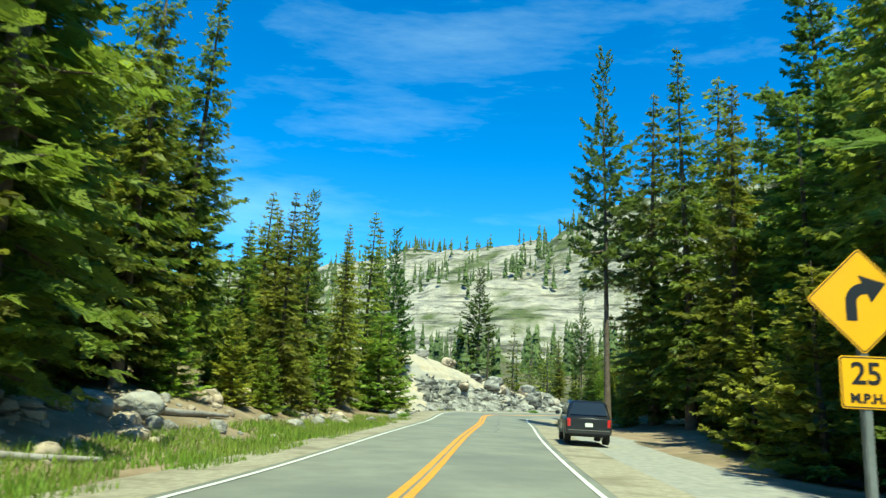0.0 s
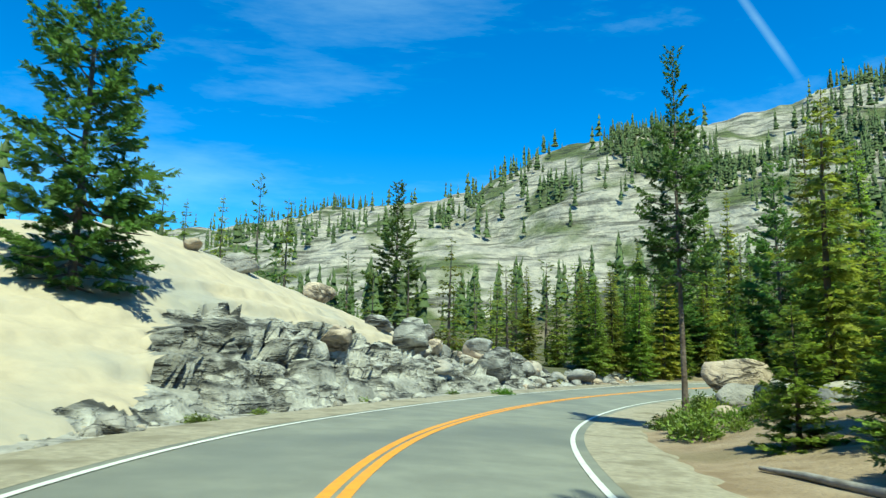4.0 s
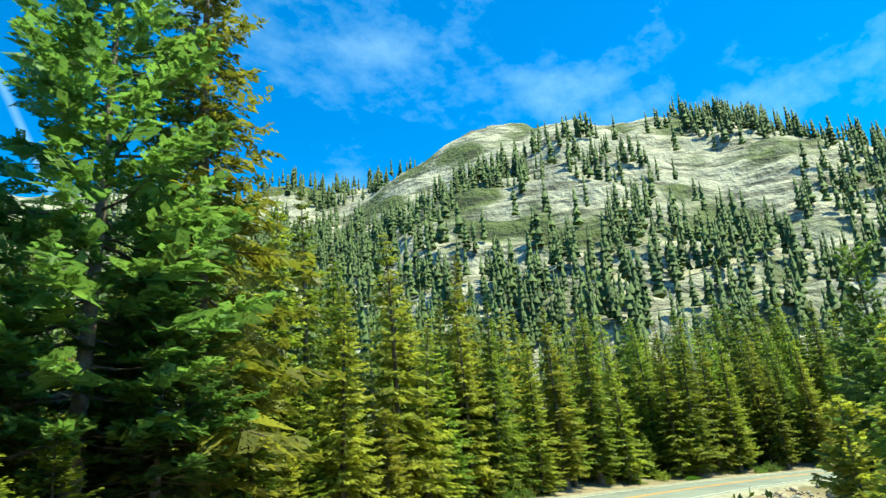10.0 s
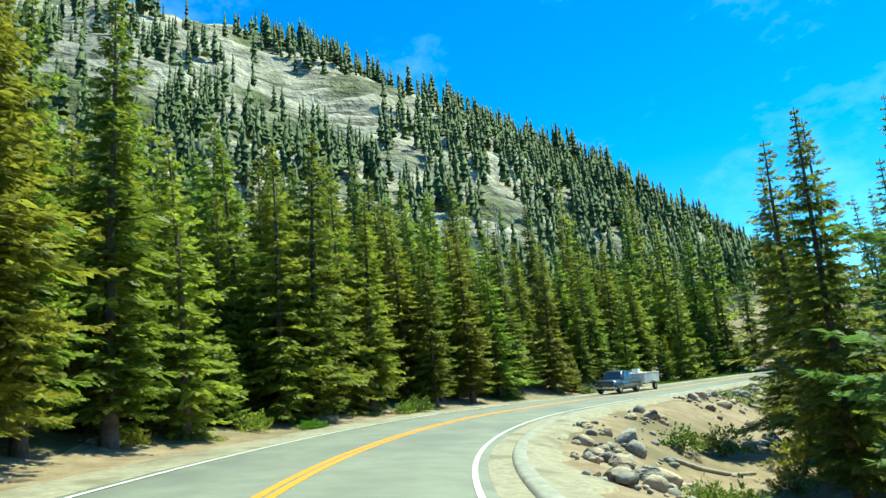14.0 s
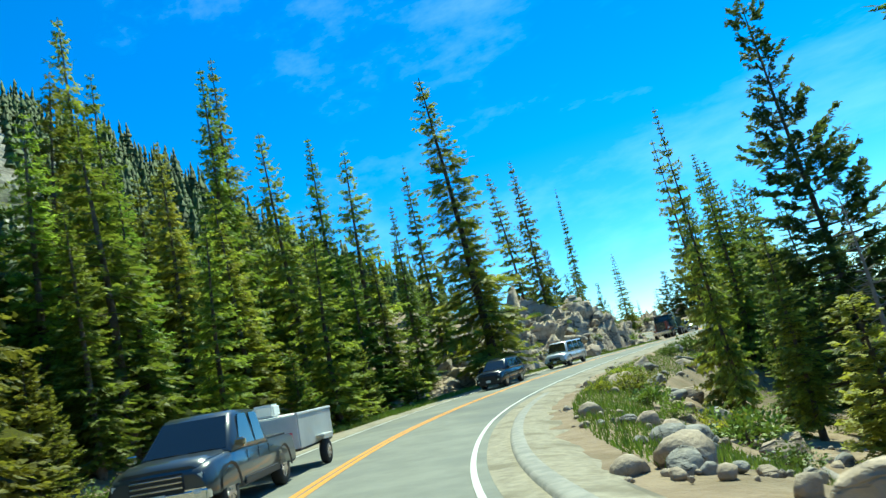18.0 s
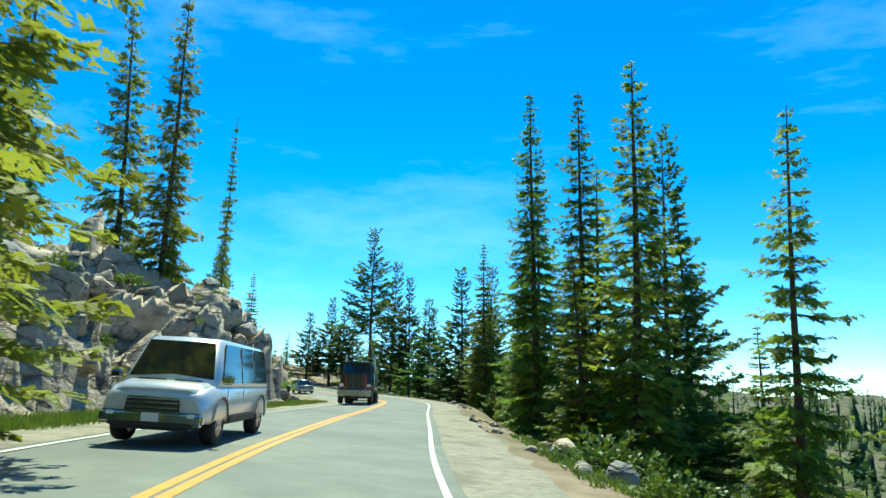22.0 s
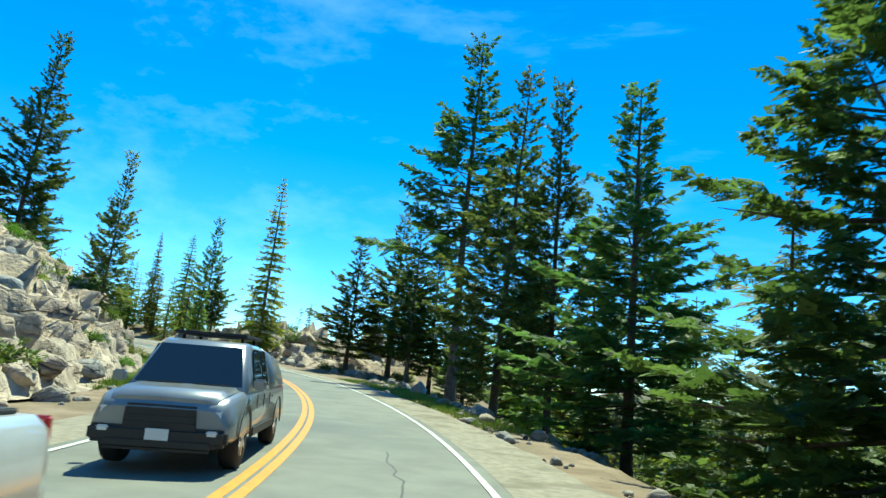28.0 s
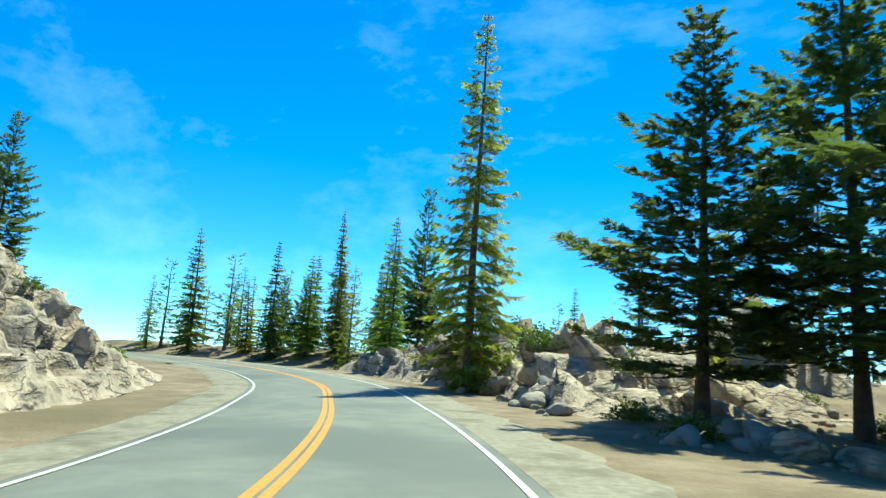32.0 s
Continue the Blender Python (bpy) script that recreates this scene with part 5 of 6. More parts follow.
def warning_sign(x, y, turn, centre, plate_centre):
    ob = tagged(new("road_sign"), "yellow diamond curve warning sign with speed plate", "road sign")
    g = land_z(x, y)
    bm = bmesh.new()
    bmesh.ops.create_cube(bm, size=1)
    bmesh.ops.scale(bm, vec=(0.10, 0.10, centre + 0.4 - g + 0.4), verts=bm.verts)
    bmesh.ops.translate(bm, vec=(0, 0.06, (centre + 0.4 + g - 0.4) / 2 - g), verts=bm.verts)
    bmesh.ops.bevel(bm, geom=bm.edges[:], offset=0.012, segments=2, affect="EDGES")
    part("post", bm, POST_STEEL, ob, "grey square sign post")
    dia = part("diamond_panel", slab(turned45(rounded(0.91, 0.91, 0.05)), 0.006), SIGN_YELLOW, ob)
    dia.location = (0, 0, centre - g)
    outer, inner = turned45(rounded(0.885, 0.885, 0.045)), turned45(rounded(0.86, 0.86, 0.035))
    n = len(outer)
    v = [(x0, -0.003, z0) for x0, z0 in outer] + [(x0, -0.003, z0) for x0, z0 in inner]
    part("border", mesh_from("border", v, [(k, (k + 1) % n, n + (k + 1) % n, n + k) for k in range(n)], BLACK_PAINT), BLACK_PAINT, dia, "thin black border")
    arc = [(-0.03 + 0.17 - 0.17 * math.cos(radians(a)), -0.02 + 0.17 * math.sin(radians(a))) for a in range(0, 91, 15)]
    path = [(-0.03, -0.24)] + arc + [(0.20, 0.15)]
    left, right = [], []
    for k, (px, pz) in enumerate(path):
        qx, qz = path[min(k + 1, len(path) - 1)][0] - path[max(k - 1, 0)][0], path[min(k + 1, len(path) - 1)][1] - path[max(k - 1, 0)][1]
        l = math.hypot(qx, qz)
        left.append((px - qz / l * 0.066 - 0.09, pz + qx / l * 0.066)), right.append((px + qz / l * 0.066 - 0.09, pz - qx / l * 0.066))
    m = len(path)
    v = [(a, -0.004, b) for a, b in left] + [(a, -0.004, b) for a, b in right]
    part("arrow", mesh_from("arrow", v, [(k, k + 1, m + k + 1, m + k) for k in range(m - 1)], BLACK_PAINT), BLACK_PAINT, dia, "black bent arrow")
    part("arrow_head", mesh_from("arrow_head", [(-0.02, -0.0042, 0.31), (0.30, -0.0042, 0.22), (0.12, -0.0042, -0.02), (0.06, -0.0042, 0.14)], [(0, 3, 2, 1)], BLACK_PAINT), BLACK_PAINT, dia)
    plate = part("speed_plate", slab(rounded(0.61, 0.61, 0.04), 0.006), SIGN_YELLOW, ob)
    plate.location = (0, 0, plate_centre - g)
    outer, inner = rounded(0.585, 0.585, 0.035), rounded(0.56, 0.56, 0.028)
    n = len(outer)
    v = [(x0, -0.003, z0) for x0, z0 in outer] + [(x0, -0.003, z0) for x0, z0 in inner]
    part("border", mesh_from("border", v, [(k, (k + 1) % n, n + (k + 1) % n, n + k) for k in range(n)], BLACK_PAINT), BLACK_PAINT, plate, "thin black border")
    words("speed_number", "25", 0.36, BLACK_PAINT, plate, (0, -0.004, 0.09), "black number 25")
    words("speed_unit", "M.P.H.", 0.15, BLACK_PAINT, plate, (0, -0.004, -0.19), "black letters M.P.H.")
    ob.matrix_basis = pose(x, y, g, 0, 0, turn)
    return ob


warning_sign(17.1, 22.7, -4, 3.50, 2.54)

# ---- vehicles ----
GLASS = material("tinted_glass", (0.012, 0.016, 0.02), 0.06, spec=0.8)
TYRE = material("tyre_rubber", (0.018, 0.018, 0.018), 0.85, bump=0.3, bump_scale=40, bump_dist=0.01)
RIM = material("wheel_rim", (0.45, 0.45, 0.46), 0.3, 0.9)
TRIM = material("black_trim", (0.02, 0.02, 0.021), 0.55)
CHROME = material("chrome", (0.72, 0.72, 0.72), 0.15, 1.0)
LAMP_CLEAR = material("headlight_lens", (0.75, 0.75, 0.72), 0.1, spec=0.8)
LAMP_RED = material("tail_light_lens", (0.45, 0.01, 0.012), 0.15, spec=0.8)
LAMP_AMBER = material("amber_lens", (0.7, 0.22, 0.02), 0.2)
PLATE_WHITE = material("number_plate", (0.7, 0.7, 0.68), 0.4)


def paint(name, colour, metal=0.3):
    m = material(name, colour, 0.28, metal, second=tuple(c * 0.86 for c in colour), scale=1.5, spec=0.6)
    m.node_tree.nodes["Principled BSDF"].inputs["Coat Weight"].default_value = 0.5
    return m


def box(w, l, h, at, bevel=0.03, taper=None):
    """A bevelled block, its centre at the given place; taper: top width and length against the bottom's."""
    bm = bmesh.new()
    bmesh.ops.create_cube(bm, size=1)
    for v in bm.verts:
        tx, ty = taper if taper and v.co.z > 0 else (1, 1)
        v.co = (v.co.x * w * tx + at[0], v.co.y * l * ty + at[1], v.co.z * h + at[2])
    if bevel:
        bmesh.ops.bevel(bm, geom=bm.edges[:], offset=bevel, segments=3, affect="EDGES")
    return bm


def loft(stations, n=5):
    """A closed body from stations of y, bottom, top, half width at the sill and half width at the top."""
    rings = []
    for y, z0, z1, w0, w1 in stations:
        r = min(0.07, (z1 - z0) * 0.3)
        right = [(w0 * 0.94, z0), (w0, z0 + r), (w0 * 0.55 + w1 * 0.45 + 0.012, (z0 + z1) / 2), (w1, z1 - r), (w1 - r * 1.2, z1)]
        rings.append([(x, y, z) for x, z in right] + [(0, y, z1 + 0.012)] + [(-x, y, z) for x, z in right[::-1]])
    m = len(rings[0])
    v = [p for ring in rings for p in ring]
    f = []
    for i in range(len(rings) - 1):
        for k in range(m):
            f.append((i * m + k, i * m + (k + 1) % m, (i + 1) * m + (k + 1) % m, (i + 1) * m + k))
    bm = bmesh.new()
    vs = [bm.verts.new(p) for p in v]
    for q in f:
        bm.faces.new([vs[k] for k in q])
    bm.faces.new(vs[:m][::-1]), bm.faces.new(vs[-m:])
    bmesh.ops.recalc_face_normals(bm, faces=bm.faces[:])
    for q in bm.faces:
        q.smooth = len(q.verts) == 4
    return bm


def wheel(parent, x, y, radius=0.39, width=0.26):
    prof = [(radius * 0.60, -0.5), (radius * 0.93, -0.5), (radius, -0.33), (radius, 0.33), (radius * 0.93, 0.5), (radius * 0.60, 0.5)]
    n, v, f = 28, [], []
    for k in range(n):
        a = 2 * math.pi * k / n
        v += [(t * width, r * math.cos(a), r * math.sin(a)) for r, t in prof]
    m = len(prof)
    for k in range(n):
        for j in range(m - 1):
            f.append((k * m + j, k * m + j + 1, (k + 1) % n * m + j + 1, (k + 1) % n * m + j))
    hub = new("wheel")
    hub.parent = parent
    hub.location = (x, y, radius)
    part("tyre", mesh_from("tyre", v, f, TYRE, True), TYRE, hub)
    bm = bmesh.new()
    bmesh.ops.create_cone(bm, cap_ends=True, segments=24, radius1=radius * 0.61, radius2=radius * 0.56, depth=width * 0.9, matrix=Matrix.Rotation(radians(90), 4, "Y"))
    for k in range(6):
        bmesh.ops.create_cube(bm, size=1, matrix=Matrix.Translation((math.copysign(width * 0.46, x), 0, 0)) @ Matrix.Rotation(k * math.pi / 3, 4, "X") @ Matrix.Translation((0, 0, radius * 0.3)) @ Matrix.Diagonal((0.03, 0.08, radius * 0.5, 1)))
    part("rim", bm, RIM, hub)
    return hub


def panel(points, mat, parent, name, thick=0.012, label=""):
    """A flat pane through its corner points, with a little thickness."""
    p = [Vector(q) for q in points]
    n = (p[1] - p[0]).cross(p[2] - p[0]).normalized()
    v = [tuple(q) for q in p] + [tuple(q - n * thick) for q in p]
    k = len(p)
    f = [tuple(range(k)), tuple(range(2 * k - 1, k - 1, -1))] + [(i, k + i, k + (i + 1) % k, (i + 1) % k) for i in range(k)]
    bm = bmesh.new()
    vs = [bm.verts.new(q) for q in v]
    for q in f:
        bm.faces.new([vs[i] for i in q])
    bmesh.ops.recalc_face_normals(bm, faces=bm.faces[:])
    return part(name, bm, mat, parent, label)


def vehicle(name, label, colour, shape, s, d, oncoming=True, group="", chrome=False, rack=None):
    """A road vehicle facing +y in its own frame, standing on the road at s, d."""
    ob = tagged(new(name), label, "van" if shape == "van" else "suv" if shape == "suv" else "pickup truck", group)
    body = paint(name + "_paint", colour)
    L, W, H = {"suv": (4.7, 0.94, 1.78), "pickup": (5.7, 0.97, 1.86), "van": (5.3, 0.98, 2.05)}[shape]
    h2, front = L / 2, L / 2
    sill, belt = 0.42, 1.10 if shape != "van" else 1.12
    hood = front - (1.25 if shape == "pickup" else 1.1 if shape == "suv" else 0.75)
    tail = -h2
    part("body", loft([(tail, sill + 0.08, belt - 0.06, W * 0.95, W * 0.93), (tail + 0.15, sill, belt, W, W * 0.97), (hood, sill, belt, W, W * 0.97), (front - 0.35, sill, belt - 0.06, W, W * 0.94), (front - 0.05, sill + 0.06, belt - 0.16, W * 0.95, W * 0.86), (front, sill + 0.12, belt - 0.24, W * 0.88, W * 0.78)]), body, ob)
    cab_rear = tail + 0.12 if shape != "pickup" else -0.75
    screen = hood - (0.75 if shape != "van" else 0.6)
    top_w = W * 0.76
    rear_top = cab_rear + (0.32 if shape == "suv" else 0.22 if shape == "pickup" else 0.1)
    part("cabin", loft([(cab_rear, belt - 0.05, belt + 0.02, W * 0.95, W * 0.92), (rear_top, belt - 0.05, H - 0.03, W * 0.95, top_w), (screen - 0.25, belt - 0.05, H, W * 0.95, top_w), (screen, belt - 0.05, H - 0.05, W * 0.95, top_w * 0.98), (hood + 0.02, belt - 0.05, belt + 0.02, W * 0.95, W * 0.9)]), body, ob)
    b, t = belt + 0.06, H - 0.1

    def wid(z):
        return W * 0.95 + (top_w - W * 0.95) * (z - belt + 0.05) / (H - belt + 0.05) + 0.03

    panel([(-W * 0.84, hood - 0.03, b), (W * 0.84, hood - 0.03, b), (top_w * 0.88, screen + 0.10, t), (-top_w * 0.88, screen + 0.10, t)], GLASS, ob, "windscreen", 0.014)
    panel([(W * 0.80, cab_rear + 0.0, b + 0.04), (-W * 0.80, cab_rear + 0.0, b + 0.04), (-top_w * 0.85, rear_top - 0.07, t), (top_w * 0.85, rear_top - 0.07, t)], GLASS, ob, "rear_window", 0.014)
    length = screen - rear_top
    cuts = 2 if shape == "pickup" else 3
    for k in range(cuts):
        y1 = screen - 0.05 + (0.35 if k == 0 else 0) - length * k / cuts
        y0 = screen - 0.05 - length * (k + 1) / cuts + 0.10
        yt1 = screen - 0.16 - length * k / cuts
        for sx in (-1, 1):
            q = [(sx * wid(b), y0, b), (sx * wid(b), y1, b), (sx * wid(t), yt1, t), (sx * wid(t), y0, t)]
            panel(q if sx > 0 else q[::-1], GLASS, ob, "side_window", 0.03)
    for sx in (-1, 1):
        for y in (front - 0.95, tail + (1.15 if shape == "pickup" else 0.95)):
            wheel(ob, sx * (W - 0.14), y, 0.42 if shape == "pickup" else 0.39)
            arch = []
            for k in range(13):
                a = math.pi * k / 12
                arch.append((sx * (W + 0.004), y + 0.47 * math.cos(a), 0.40 + 0.47 * math.sin(a)))
            part("wheel_arch", mesh_from("wheel_arch", arch + [(sx * (W + 0.03), p[1] + (p[1] - y) * 0.12, p[2] + (p[2] - 0.4) * 0.12) for p in arch], [(k, k + 1, 14 + k, 13 + k) for k in range(12)], TRIM), TRIM, ob)
        part("mirror", box(0.20, 0.12, 0.17, (sx * (W + 0.10), hood - 0.12, belt + 0.12), 0.03), body if not chrome else CHROME, ob)
        part("headlight", box(0.34, 0.10, 0.17, (sx * W * 0.68, front - 0.06, belt - 0.30), 0.03), LAMP_CLEAR, ob)
        part("tail_light", box(0.16, 0.08, 0.42 if shape != "suv" else 0.34, (sx * W * 0.86, tail + 0.03, belt - 0.22), 0.02), LAMP_RED, ob)
        for k in range(2):
            part("door_handle", box(0.03, 0.16, 0.03, (sx * (W + 0.01), screen - 0.75 - 0.95 * k, belt - 0.14), 0.008), body, ob)
    deep = 0.40 if shape == "pickup" else 0.30
    part("grille", box(W * 1.12, 0.09, deep, (0, front - 0.012, belt - 0.39), 0.05, (0.94, 1)), TRIM, ob)
    part("hood", loft([(hood - 0.02, belt - 0.04, belt + 0.05, W * 0.84, W * 0.78), (front - 0.40, belt - 0.08, belt + 0.015, W * 0.82, W * 0.74), (front - 0.06, belt - 0.19, belt - 0.10, W * 0.74, W * 0.66)]), body, ob)
    part("bumper_guard", box(W * 1.55, 0.20, 0.20, (0, front + 0.0, 0.40), 0.06), TRIM, ob, "black lower bumper guard")
    for sx in (-1, 1):
        part("sill_trim", box(0.05, L * 0.42, 0.16, (sx * (W - 0.005), -0.05, sill + 0.05), 0.02), TRIM, ob, "black sill cladding")
        part("fog_lamp", box(0.16, 0.05, 0.09, (sx * W * 0.74, front + 0.06, 0.56), 0.02), LAMP_CLEAR, ob)
        part("wiper", box(W * 0.55, 0.02, 0.02, (sx * W * 0.36, hood + 0.01, belt + 0.07), 0.005), TRIM, ob)
        for y in (screen - 0.02, screen - 0.05 - (screen - rear_top) / (2 if shape == "pickup" else 3), cab_rear + 0.15):
            part("door_seam", box(0.012, 0.014, belt - sill - 0.12, (sx * (W * 0.985 + 0.004), y, (belt + sill) / 2), 0.003), TRIM, ob)
    for k in range(3):
        part("grille_bar", box(W * 0.96, 0.03, 0.028, (0, front + 0.03, belt - 0.43 + 0.09 * k), 0.008), CHROME if chrome else TRIM, ob)
    part("bumper", box(W * 1.9, 0.22, 0.24, (0, front - 0.04, 0.50), 0.05), CHROME if chrome else TRIM, ob, "front bumper")
    part("bumper", box(W * 1.9, 0.20, 0.22, (0, tail + 0.02, 0.52), 0.05), CHROME if shape == "pickup" else TRIM, ob, "rear bumper")
    part("number_plate", box(0.31, 0.015, 0.155, (0, front + 0.078, 0.52), 0.004), PLATE_WHITE, ob)
    part("number_plate", box(0.31, 0.015, 0.155, (0, tail - 0.035, 0.80), 0.004), PLATE_WHITE, ob)
    part("underbody", box(W * 1.6, L * 0.9, 0.16, (0, 0, 0.40), 0.03), TRIM, ob)
    if shape == "pickup" and rack != "shell":
        part("cargo_bed", box(W * 1.62, 1.62, 0.04, (0, tail + 1.05, belt + 0.022), 0.01), TRIM, ob, "dark open cargo bed")
    if rack == "shell":
        part("bed_cover", loft([(tail + 0.1, belt - 0.04, H - 0.18, W * 0.95, top_w), (cab_rear - 0.02, belt - 0.04, H - 0.04, W * 0.95, top_w)]), body, ob)
    if rack:
        part("roof_rack", box(1.24, 1.7, 0.06, (0, screen - 1.2, H + 0.12), 0.02), TRIM, ob, "black roof rack")
        for sx in (-0.5, 0.5):
            for y in (screen - 0.6, screen - 1.8):
                part("rack_foot", box(0.05, 0.08, 0.1, (sx, y, H + 0.04), 0.01), TRIM, ob)
    if shape == "suv":
        for sx in (-1, 1):
            part("roof_rail", box(0.04, 1.9, 0.05, (sx * top_w * 0.86, (screen + rear_top) / 2, H + 0.035), 0.012), TRIM, ob)
    x, y, z = at_road(s, d, 0.05)
    slope = math.degrees(math.atan2(at_road(s + 2, d)[2] - at_road(s - 2, d)[2], 4))
    cross = math.degrees(math.atan(np.interp(s, BANK_S, BANK_K)))
    ob.matrix_basis = pose(x, y, z, 0, 0, road_yaw(s)) @ pose(0, 0, 0, slope, cross, 0) @ pose(0, 0, 0, 0, 0, 180 if oncoming else 0)
    return ob


vehicle("parked_suv", "black boxy suv parked on the shoulder, tail towards the road", (0.012, 0.013, 0.016), "suv", 33.4, 5.2, False)
vehicle("pickup_truck", "dark blue-grey pickup with chrome grille towing a trailer", (0.045, 0.06, 0.075), "pickup", 226.5, -1.95, True, "oncoming vehicles", True)
vehicle("dark_suv", "dark navy suv in the oncoming lane", (0.012, 0.02, 0.03), "suv", 260.5, -1.85, True, "oncoming vehicles")
vehicle("white_van", "white van with chrome grille in the oncoming lane", (0.68, 0.69, 0.68), "van", 274.0, -1.75, True, "oncoming vehicles", True)
vehicle("blue_suv", "dark blue suv in the oncoming lane", (0.015, 0.03, 0.06), "suv", 318.4, -1.9, True, "oncoming vehicles")
vehicle("white_pickup", "white pickup with chrome grille in the oncoming lane", (0.66, 0.67, 0.66), "pickup", 330.8, -1.5, True, "oncoming vehicles", True)
vehicle("grey_pickup", "grey pickup with roof rack in the oncoming lane", (0.26, 0.28, 0.29), "pickup", 341.2, -1.3, True, "oncoming vehicles", False, "shell")
vehicle("slate_pickup", "slate blue pickup parked on the dirt shoulder", (0.05, 0.075, 0.09), "pickup", 361.6, -3.95, True, "", True)


def trailer(s, d):
    ob = tagged(new("utility_trailer"), "pale grey box trailer with white cargo behind a pickup", "trailer", "oncoming vehicles")
    side = material("trailer_panel", (0.50, 0.51, 0.48), 0.5, second=(0.42, 0.43, 0.41), scale=1.2)
    white = material("cargo_white", (0.74, 0.74, 0.70), 0.6, second=(0.66, 0.66, 0.62), scale=2)
    part("floor", box(1.7, 3.2, 0.10, (0, 0, 0.62), 0.02), TRIM, ob)
    for sx in (-1, 1):
        part("side_panel", box(0.05, 3.2, 0.85, (sx * 0.86, 0, 1.06), 0.015), side, ob)
        part("top_rail", box(0.09, 3.24, 0.07, (sx * 0.86, 0, 1.52), 0.015), white, ob)
        part("mudguard", box(0.26, 0.95, 0.06, (sx * 1.02, -0.2, 0.80), 0.02), side, ob)
        wheel(ob, sx * 1.0, -0.2, 0.34, 0.2)
    part("front_panel", box(1.72, 0.05, 0.85, (0, 1.6, 1.06), 0.015), white, ob)
    part("tailgate", box(1.72, 0.05, 0.85, (0, -1.6, 1.06), 0.015), side, ob)
    part("drawbar", box(0.1, 1.3, 0.1, (0, 2.2, 0.55), 0.02), TRIM, ob)
    part("cover", box(1.6, 3.0, 0.05, (0, 0, 1.49), 0.01), white, ob)
    part("cargo_box", box(0.62, 0.55, 0.36, (0.3, 0.6, 1.7), 0.06), white, ob)
    x, y, z = at_road(s, d, 0.04)
    slope = math.degrees(math.atan2(at_road(s + 2, d)[2] - at_road(s - 2, d)[2], 4))
    ob.matrix_basis = pose(x, y, z, 0, 0, road_yaw(s)) @ pose(0, 0, 0, slope, math.degrees(math.atan(np.interp(s, BANK_S, BANK_K))), 0) @ pose(0, 0, 0, 0, 0, 180)
    return ob


trailer(231.5, -1.95)


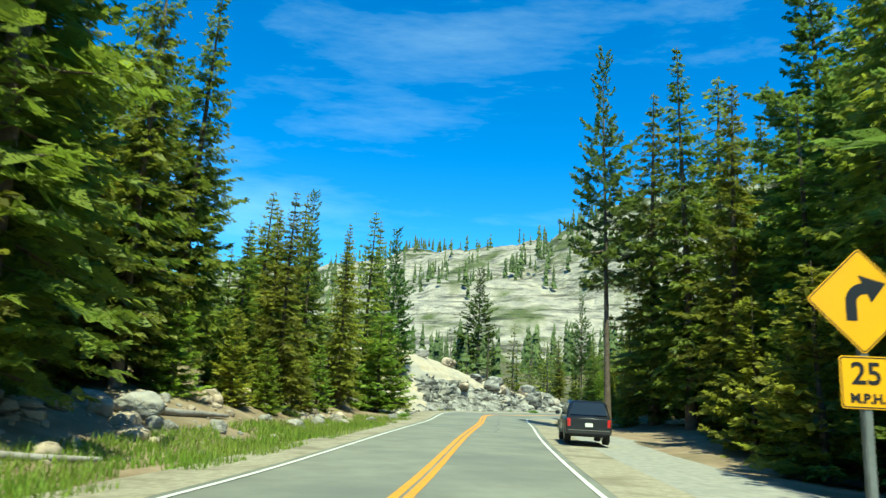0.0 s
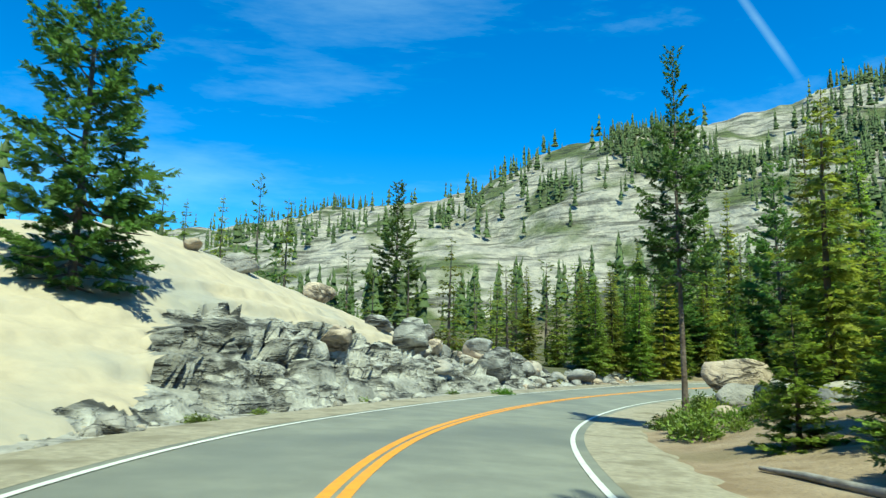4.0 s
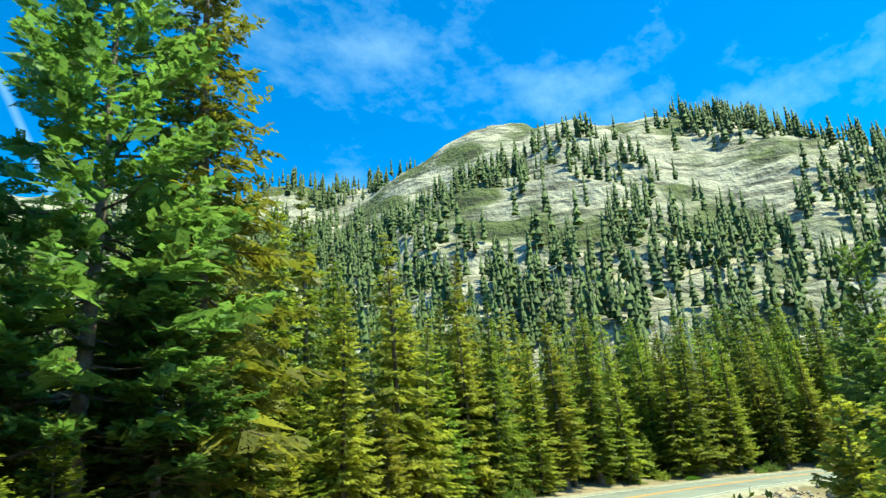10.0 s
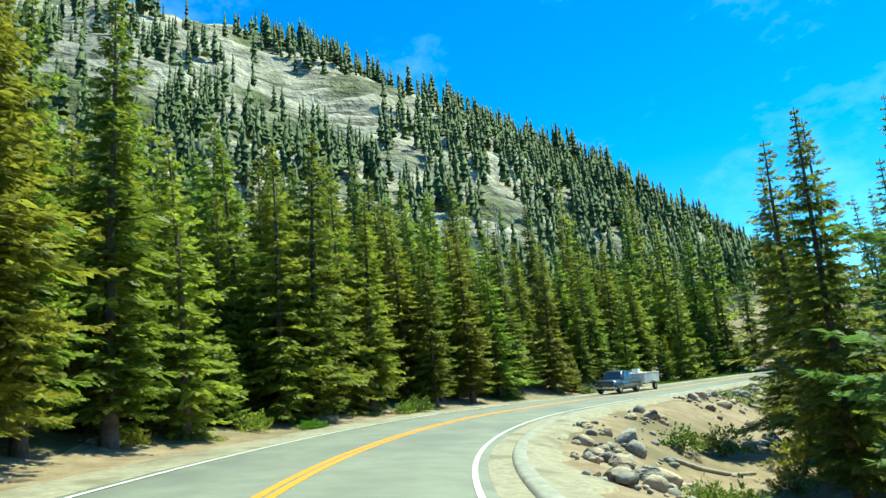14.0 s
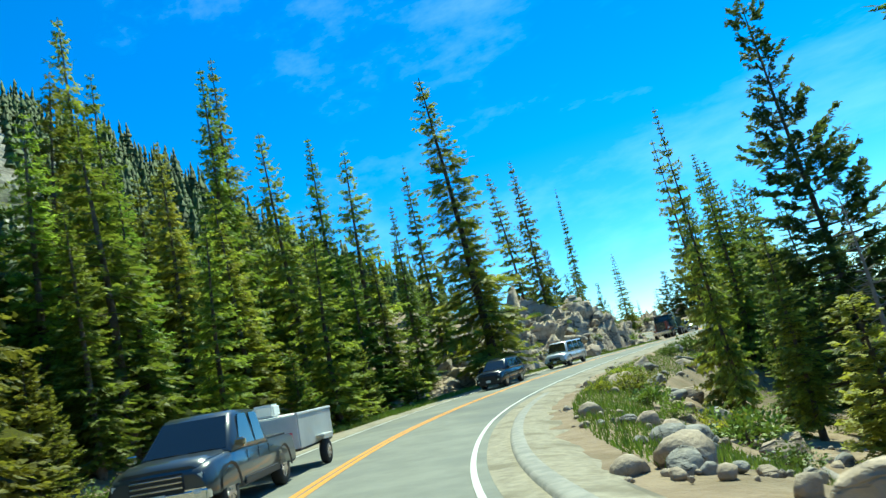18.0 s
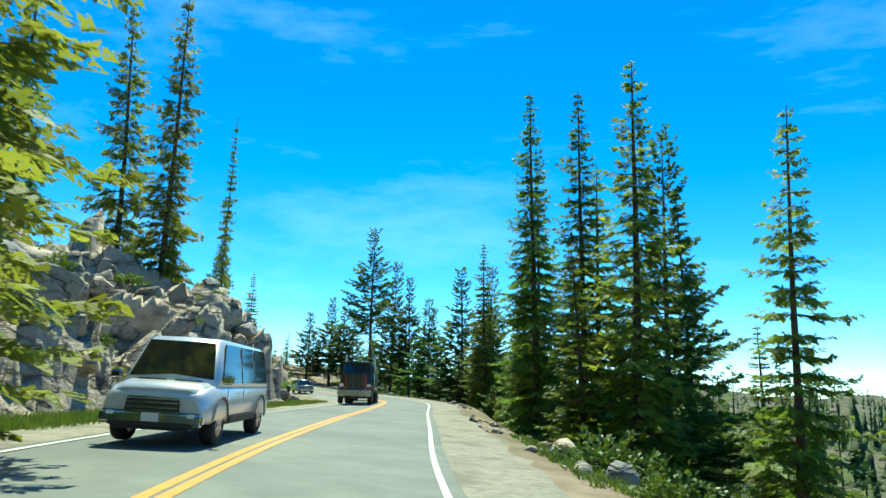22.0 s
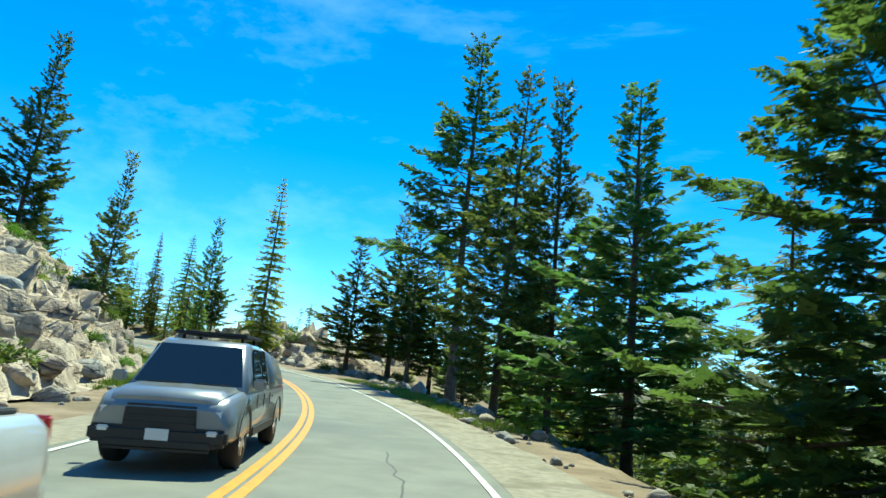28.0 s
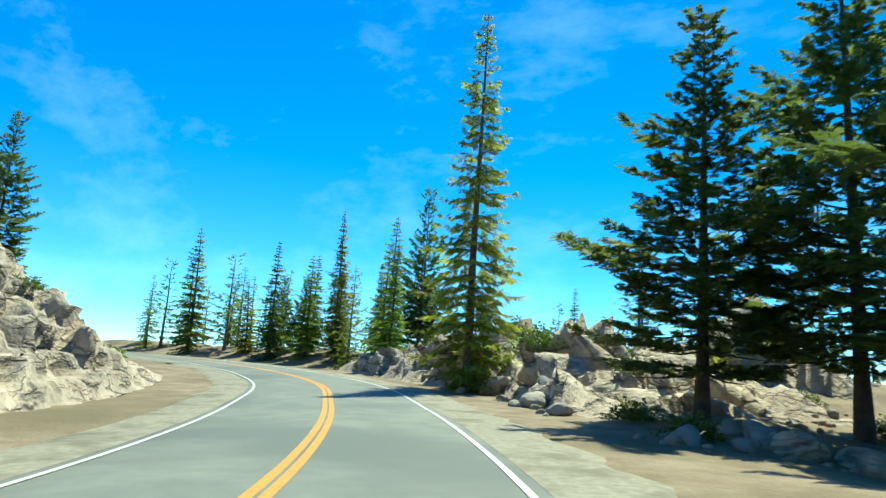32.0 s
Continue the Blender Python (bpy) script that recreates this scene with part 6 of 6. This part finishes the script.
def heavy_truck(s, d):
    ob = tagged(new("heavy_truck"), "red and dark conventional truck tractor with chrome bumper", "truck", "oncoming vehicles")
    red = paint("truck_red", (0.28, 0.05, 0.02), 0.1)
    dark = paint("truck_green", (0.02, 0.05, 0.05), 0.1)
    part("hood", box(1.5, 1.7, 1.05, (0, 2.6, 1.55), 0.12, (0.92, 0.96)), red, ob)
    part("grille", box(1.15, 0.08, 1.15, (0, 3.47, 1.50), 0.05), TRIM, ob)
    for k in range(7):
        part("grille_bar", box(0.03, 0.04, 1.05, (-0.48 + 0.16 * k, 3.53, 1.50), 0.01), CHROME, ob)
    part("cab", box(2.25, 1.9, 1.75, (0, 0.85, 2.05), 0.12, (0.92, 0.88)), dark, ob)
    panel([(-0.95, 1.83, 2.15), (0.95, 1.83, 2.15), (0.9, 1.74, 2.75), (-0.9, 1.74, 2.75)], GLASS, ob, "windscreen", 0.03)
    for sx in (-1, 1):
        q = [(sx * 1.12, 0.3, 2.15), (sx * 1.12, 1.5, 2.15), (sx * 1.07, 1.4, 2.75), (sx * 1.07, 0.35, 2.75)]
        panel(q if sx > 0 else q[::-1], GLASS, ob, "side_window", 0.04)
        part("fender", box(0.46, 1.35, 0.42, (sx * 0.96, 2.6, 1.12), 0.14), red, ob)
        part("headlight", box(0.3, 0.14, 0.22, (sx * 0.93, 3.3, 1.25), 0.05), LAMP_CLEAR, ob)
        part("marker_light", box(0.12, 0.06, 0.07, (sx * 0.7, 1.55, 2.98), 0.015), LAMP_AMBER, ob)
        part("mirror", box(0.20, 0.08, 0.42, (sx * 1.38, 1.75, 2.35), 0.03), CHROME, ob)
        part("exhaust_pipe", mesh_from("exhaust_pipe", *tube([(sx * 1.05, -0.2, 0.9), (sx * 1.05, -0.2, 2.5), (sx * 1.05, -0.2, 3.5)], [0.09, 0.09, 0.08], 14), CHROME, True), CHROME, ob)
        part("fuel_tank", box(0.5, 1.5, 0.5, (sx * 0.95, 0.4, 0.85), 0.18), CHROME, ob)
        wheel(ob, sx * 1.02, 2.6, 0.5, 0.3)
        wheel(ob, sx * 0.95, -2.1, 0.5, 0.5)
        wheel(ob, sx * 0.95, -3.3, 0.5, 0.5)
    part("visor", box(1.9, 0.3, 0.12, (0, 1.9, 2.85), 0.04), dark, ob)
    part("bumper", box(2.35, 0.2, 0.42, (0, 3.55, 0.72), 0.06), CHROME, ob, "polished front bumper")
    part("frame_rail", box(0.9, 6.6, 0.25, (0, -0.7, 0.85), 0.03), TRIM, ob)
    part("cargo_body", box(2.3, 3.2, 1.3, (0, -2.3, 1.75), 0.06), dark, ob)
    x, y, z = at_road(s, d, 0.05)
    ob.matrix_basis = pose(x, y, z, 0, 0, road_yaw(s) + 180)
    return ob


heavy_truck(311, -1.75)


def marker_post(s, d):
    ob = tagged(new("marker_post"), "thin dark roadside marker post with plate", "marker post")
    part("post", mesh_from("post", *tube([(0, 0, -0.2), (0, 0, 0.6), (0, 0, 1.25)], [0.03, 0.03, 0.03], 8), POST_STEEL), POST_STEEL, ob)
    part("plate", box(0.22, 0.02, 0.35, (0, -0.03, 1.12), 0.006), BLACK_PAINT, ob)
    x, y, _z = at_road(s, d)
    ob.matrix_basis = pose(x, y, land_z(x, y), 0, 0, road_yaw(s))
    return ob


marker_post(304.5, -5.6)


# fallen logs and pale dead branches
def log(x0, y0, x1, y1, r, name="fallen_log", label="weathered grey fallen log"):
    pts = [(x0 + (x1 - x0) * u, y0 + (y1 - y0) * u) for u in (0, 0.35, 0.7, 1)]
    path = [(x, y, land_z(x, y) + r * 0.8) for x, y in pts]
    ob = tagged(new(name, mesh_from(name, *tube(path, [r, r * 0.9, r * 0.7, r * 0.45], 9), DEAD_WOOD, True)), label, "log")
    return ob


for s0, d0, s1, d1, r in ((11.3, -8.8, 16, -7.0, .12), (13.2, -10, 18.8, -11.5, .16), (22.6, -9.5, 27.3, -8.6, .14), (4.7, -11, 9.4, -9.6, .13), (105.4, -8.5, 111, -9.6, .18), (62, 7.6, 66.6, 6.6, .09), (269.9, 8, 274.7, 9.4, .12), (221.8, 9, 228.5, 11, .12), (192.9, 9, 196.7, 12, .1)):
    a, b = at_road(s0, d0), at_road(s1, d1)
    log(a[0], a[1], b[0], b[1], r)
